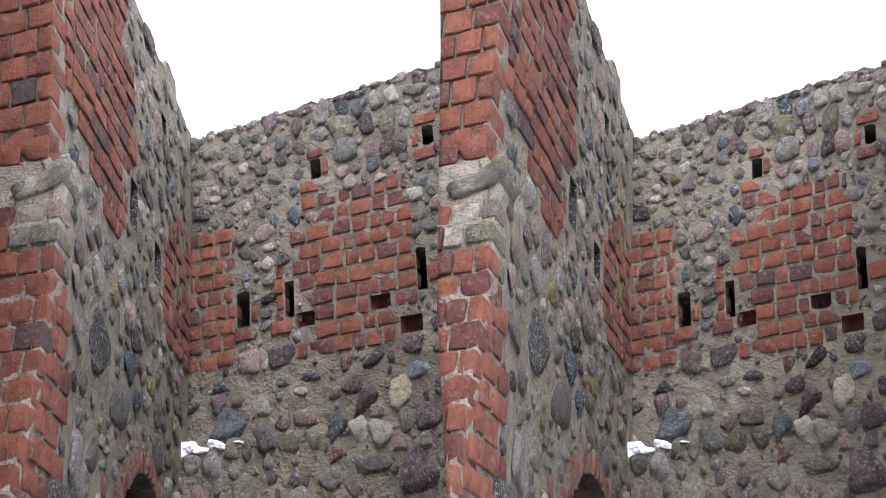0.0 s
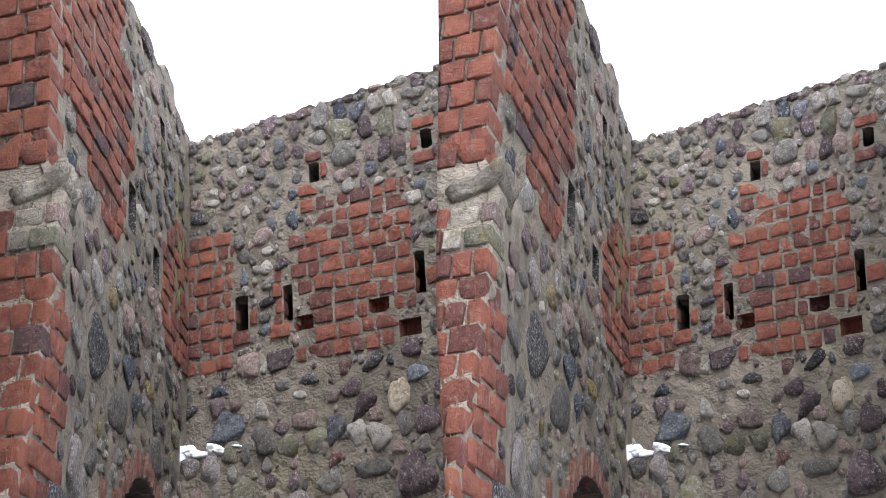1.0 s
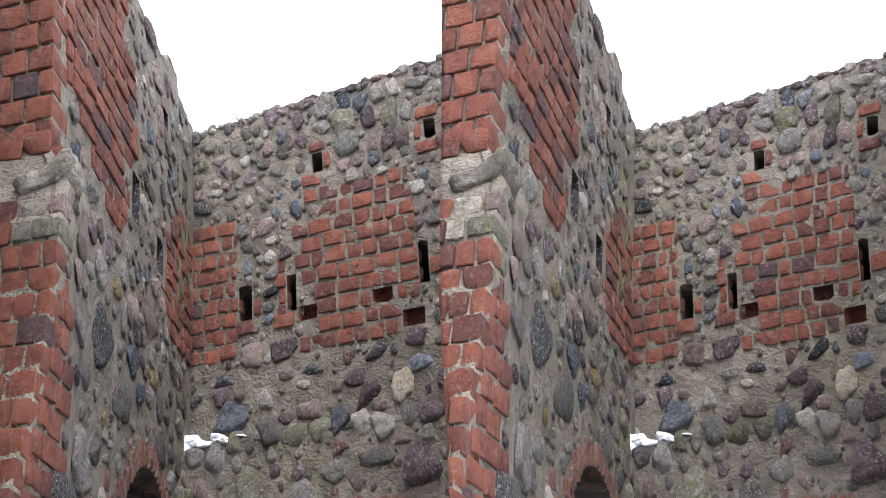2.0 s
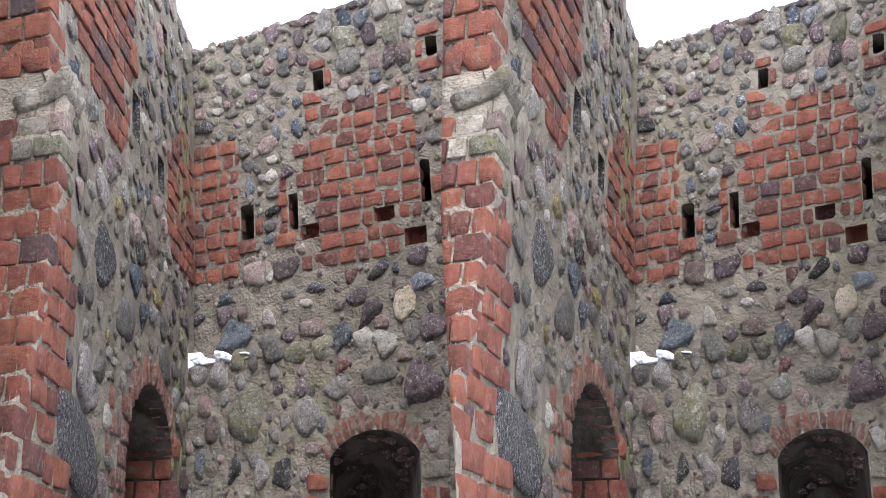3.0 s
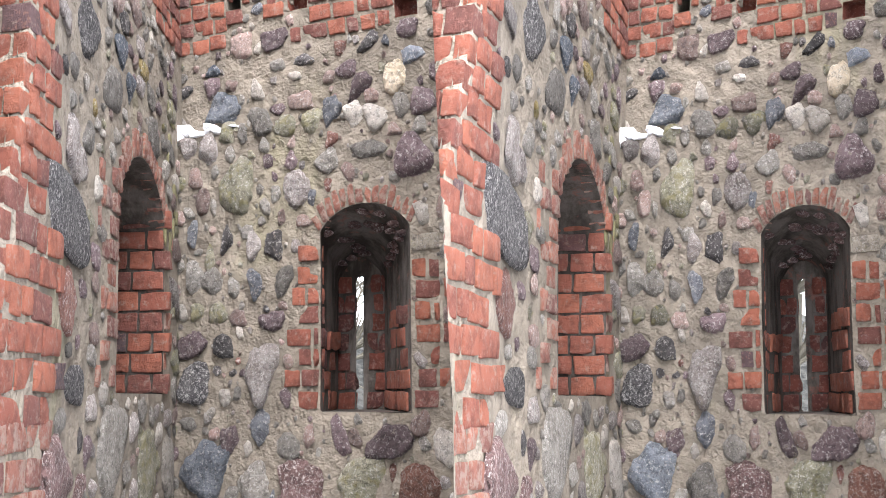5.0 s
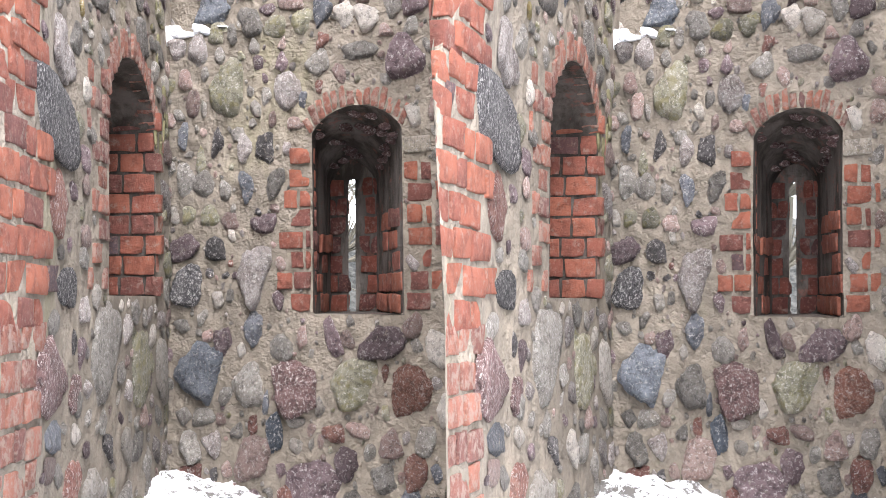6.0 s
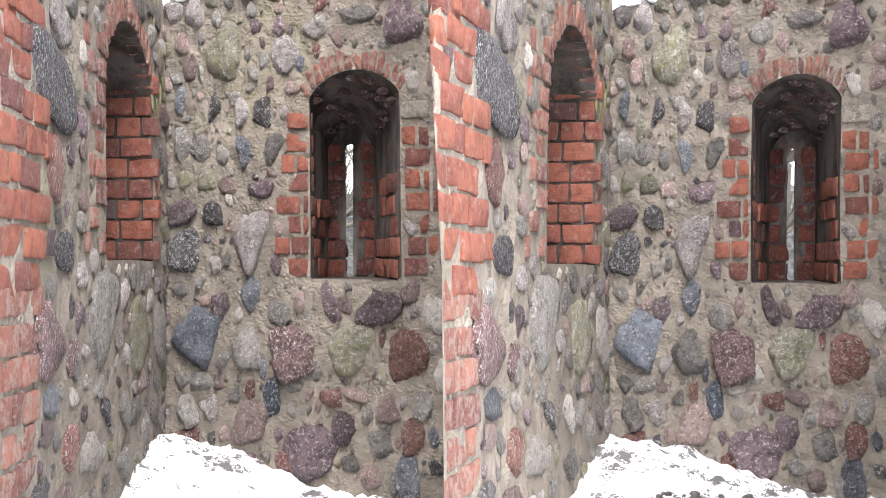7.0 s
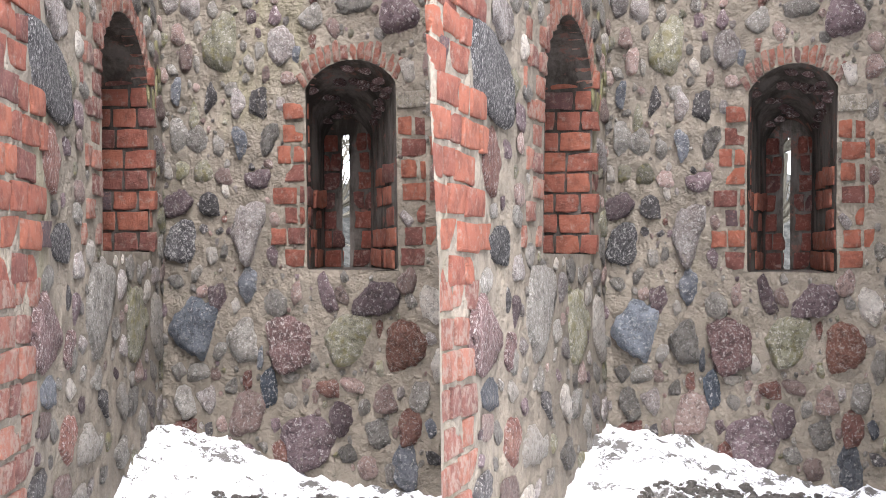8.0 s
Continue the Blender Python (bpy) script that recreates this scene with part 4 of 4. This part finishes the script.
# ---- moss where water runs down the corner ----
n = Nodes("moss", 0.95)
MOSS = n.done(n.mix(n.noise(40, 6, 0.75, at=n.pos), (0.1, 0.093, 0.045), (0.2, 0.18, 0.1)), n.noise(60, 6, at=n.pos), 0.03)
for side in BAYS:
    rng = np.random.default_rng(93)
    for i in range(46):
        z = rng.uniform(3.5, 4.5) if i < 30 else rng.uniform(2.0, 2.9)
        p, faces = boulder(rng, rng.uniform(0.03, 0.09), rng.uniform(0.06, 0.2), 0.018, rng.uniform(-8, 8), 6, 3)
        co = on_wall("side", rng.uniform(0.04, 0.4) + p[:, 0], z + p[:, 1], p[:, 2] - 0.003)
        part("moss_strip", set_bay(co, side), [f[::-1] for f in faces], MOSS, WALLS["side", side], "yellow-green moss")

# ---- snow on the ledge ----
for side in BAYS:
    rng = np.random.default_rng(95)
    for k, (u, w, h) in enumerate(((0.02, 0.05, 0.15), (0.05, 0.07, 0.07), (0.13, 0.09, 0.05), (0.2, 0.06, 0.075), (0.26, 0.1, 0.045), (0.34, 0.08, 0.02))):
        p, faces = boulder(rng, w * 1.3, h, 0.2, rng.uniform(-8, 8), 9, 4)
        co = on_wall("lower", u + p[:, 0], LEDGE_Z + 0.02 + 0.02 * (k % 2) + p[:, 1], p[:, 2] * 0.7 - 0.05)
        tagged(part("snow_patch", set_bay(co, side), faces, SNOW_CLEAN), "small patch of white snow on the wall ledge", "snow", "snow on ledge", "stuff")

# ---- ground ----
SPOTS = [(set_bay(on_wall("lower", 0.0, 0, 0.0), s)[0], set_bay(on_wall("lower", 1.0, 0, 0.0), s)[0]) for s in BAYS]


def ground_z(x, y):
    z = 0.055 + 0.03 * noise.noise(Vector((x * 1.7, y * 1.7, 0))) + 0.03 * noise.noise(Vector((x * 6, y * 6, 3))) + 0.045 * noise.noise(Vector((x * 15, y * 15, 3)))
    for a, b in SPOTS:
        d = math.hypot((x - a[0]) * 1.0, (y - a[1]) * 0.8)
        z += 0.23 * math.exp(-(d / 0.85) ** 3)
    return z


def axis(fine0, fine1, step, far):
    inner = list(np.arange(fine0, fine1, step))
    grow = [0.3, 0.8, 1.8, 4, 9, 20, 60, 200, 800, far]
    return [fine0 - g for g in grow[::-1]] + inner + [fine1 + g for g in grow]


gx, gy = axis(-2.6, 4.2, 0.03, 3000), axis(4.0, 8.0, 0.03, 3000)
verts = [(x, y, ground_z(x, y) if -6 < x < 8 and 0 < y < 12 else 0.0) for y in gy for x in gx]
k = len(gx)
faces = [(i * k + j, i * k + j + 1, (i + 1) * k + j + 1, (i + 1) * k + j) for i in range(len(gy) - 1) for j in range(k - 1)]
tagged(part("ground", verts, faces, SNOW), "snow-covered uneven ground with bare patches", kind="structure")

# pebbles that show through the snow
rng = np.random.default_rng(99)
verts, faces = [], []
for side in BAYS:
    for i in range(900):
        u, out = rng.uniform(0.75, 1.75), rng.uniform(0.3, 1.1)
        c0 = set_bay(on_wall("lower", u, 0, out), side)[0]
        if out < 1.3 - u * 0.75:
            continue
        s = rng.uniform(0.01, 0.038)
        p, f = boulder(rng, s * 1.2, s, s * 0.9, 0, 6, 2)
        off = len(verts)
        verts += [(c0[0] + a, c0[1] + b, ground_z(c0[0], c0[1]) + c_ + 0.002) for a, b, c_ in p]
        faces += [[v + off for v in q] for q in f]
tagged(part("pebbles", verts, faces, STONE["grey"]), "grey pebbles showing through thin snow", "pebbles", kind="stuff")

# ---- beyond the slits ----
bank_v, bank_f = [], []
bx, by = np.linspace(-14, 18, 90), np.linspace(12, 30, 30)
for y in by:
    for x in bx:
        bank_v.append((x, y, 2.5 * min(1, (y - 12) / 5) + 0.5 * noise.noise(Vector((x * 0.8, y * 0.8, 0))) - 0.15))
bank_f = [(i * 90 + j, i * 90 + j + 1, (i + 1) * 90 + j + 1, (i + 1) * 90 + j) for i in range(29) for j in range(89)]
tagged(part("bank", bank_v, bank_f, BANK), "overgrown grey-green winter bank behind the wall", kind="structure")


def limb(verts, faces, a, b, r0, r1, sides=6):
    d = (b - a).normalized()
    e = d.orthogonal().normalized()
    g = d.cross(e)
    off = len(verts)
    for p, r in ((a, r0), (b, r1)):
        verts += [tuple(p + (e * math.cos(t) + g * math.sin(t)) * r) for t in np.linspace(0, 2 * math.pi, sides, False)]
    faces += [(off + i, off + (i + 1) % sides, off + sides + (i + 1) % sides, off + sides + i) for i in range(sides)]


def bare_tree(x, y, seed):
    rng = random.Random(seed)
    root = new("bare_tree")
    root.location = (x, y, 0.8)
    tv, tf, cv, cf = [], [], [], []
    p = Vector((0, 0, 0))
    for i in range(7):
        q = p + Vector((rng.uniform(-0.12, 0.12), rng.uniform(-0.12, 0.12), 0.8))
        limb(tv, tf, p, q, 0.12 - i * 0.015, 0.105 - i * 0.015, 8)
        if i >= 0:
            for _ in range(20):
                a = q
                d = Vector((rng.uniform(-1, 1), rng.uniform(-1, 1), rng.uniform(0.1, 0.9))).normalized()
                r = 0.03
                for s in range(4):
                    b = a + d * rng.uniform(0.25, 0.5)
                    limb(cv, cf, a, b, r, r * 0.7, 4)
                    for _ in range(3):
                        e = b + (d + Vector((rng.uniform(-1, 1), rng.uniform(-1, 1), rng.uniform(-0.3, 0.8)))).normalized() * rng.uniform(0.2, 0.5)
                        limb(cv, cf, b, e, r * 0.5, 0.008, 3)
                    a, r = b, r * 0.7
                    d = (d + Vector((rng.uniform(-0.5, 0.5), rng.uniform(-0.5, 0.5), rng.uniform(-0.2, 0.5)))).normalized()
        p = q
    part("trunk", tv, tf, BARK, root)
    part("crown", cv, cf, BARK, root)
    tagged(root, "leafless winter tree on the bank behind the wall", "tree", "trees behind the wall")


bare_tree(-1.15, 13.0, 3)
bare_tree(3.7, 13.0, 5)


# ---- unseen plain walls, added on both open sides to block sky light ----
def closing_wall(far, near, slope, gap, top):
    """An added, unseen rough mortared wall that blocks light; it runs from far to near beside the way, gap metres off
    the line of slope.
    """
    side = 1 if slope > 0 else -1
    us, zs = np.linspace(0, far - near, 40), np.linspace(-0.2, top, 60)
    verts = []
    for n in (0.0, 0.5):
        for zz in zs:
            for uu in us:
                y = far - uu
                verts.append((y * slope + side * (gap + n) + (uneven(uu, zz, 7.0) if n == 0 else 0), y, zz))
    k, half = len(us), len(us) * len(zs)
    faces = [(i * k + j, i * k + j + 1, (i + 1) * k + j + 1, (i + 1) * k + j) for i in range(len(zs) - 1) for j in range(k - 1)]
    faces += [tuple(v + half for v in f[::-1]) for f in faces]
    for i in range(len(zs) - 1):
        for j in (0, k - 1):
            a, b = i * k + j, (i + 1) * k + j
            faces.append((a, b, b + half, a + half))
    rim = (len(zs) - 1) * k
    faces += [(rim + j, rim + j + 1, rim + j + 1 + half, rim + j + half) for j in range(k - 1)]
    tagged(part("closing_wall", verts, faces, MORTAR_MAT), "added out-of-view mortared wall that blocks light on the open side", kind="structure")


# the right one darkens the second bay, the left one the pier's front
closing_wall(7.4, 3.4, 0.45, 0.18, 5.4)
closing_wall(4.6, 1.0, -0.46, 0.35, 5.0)
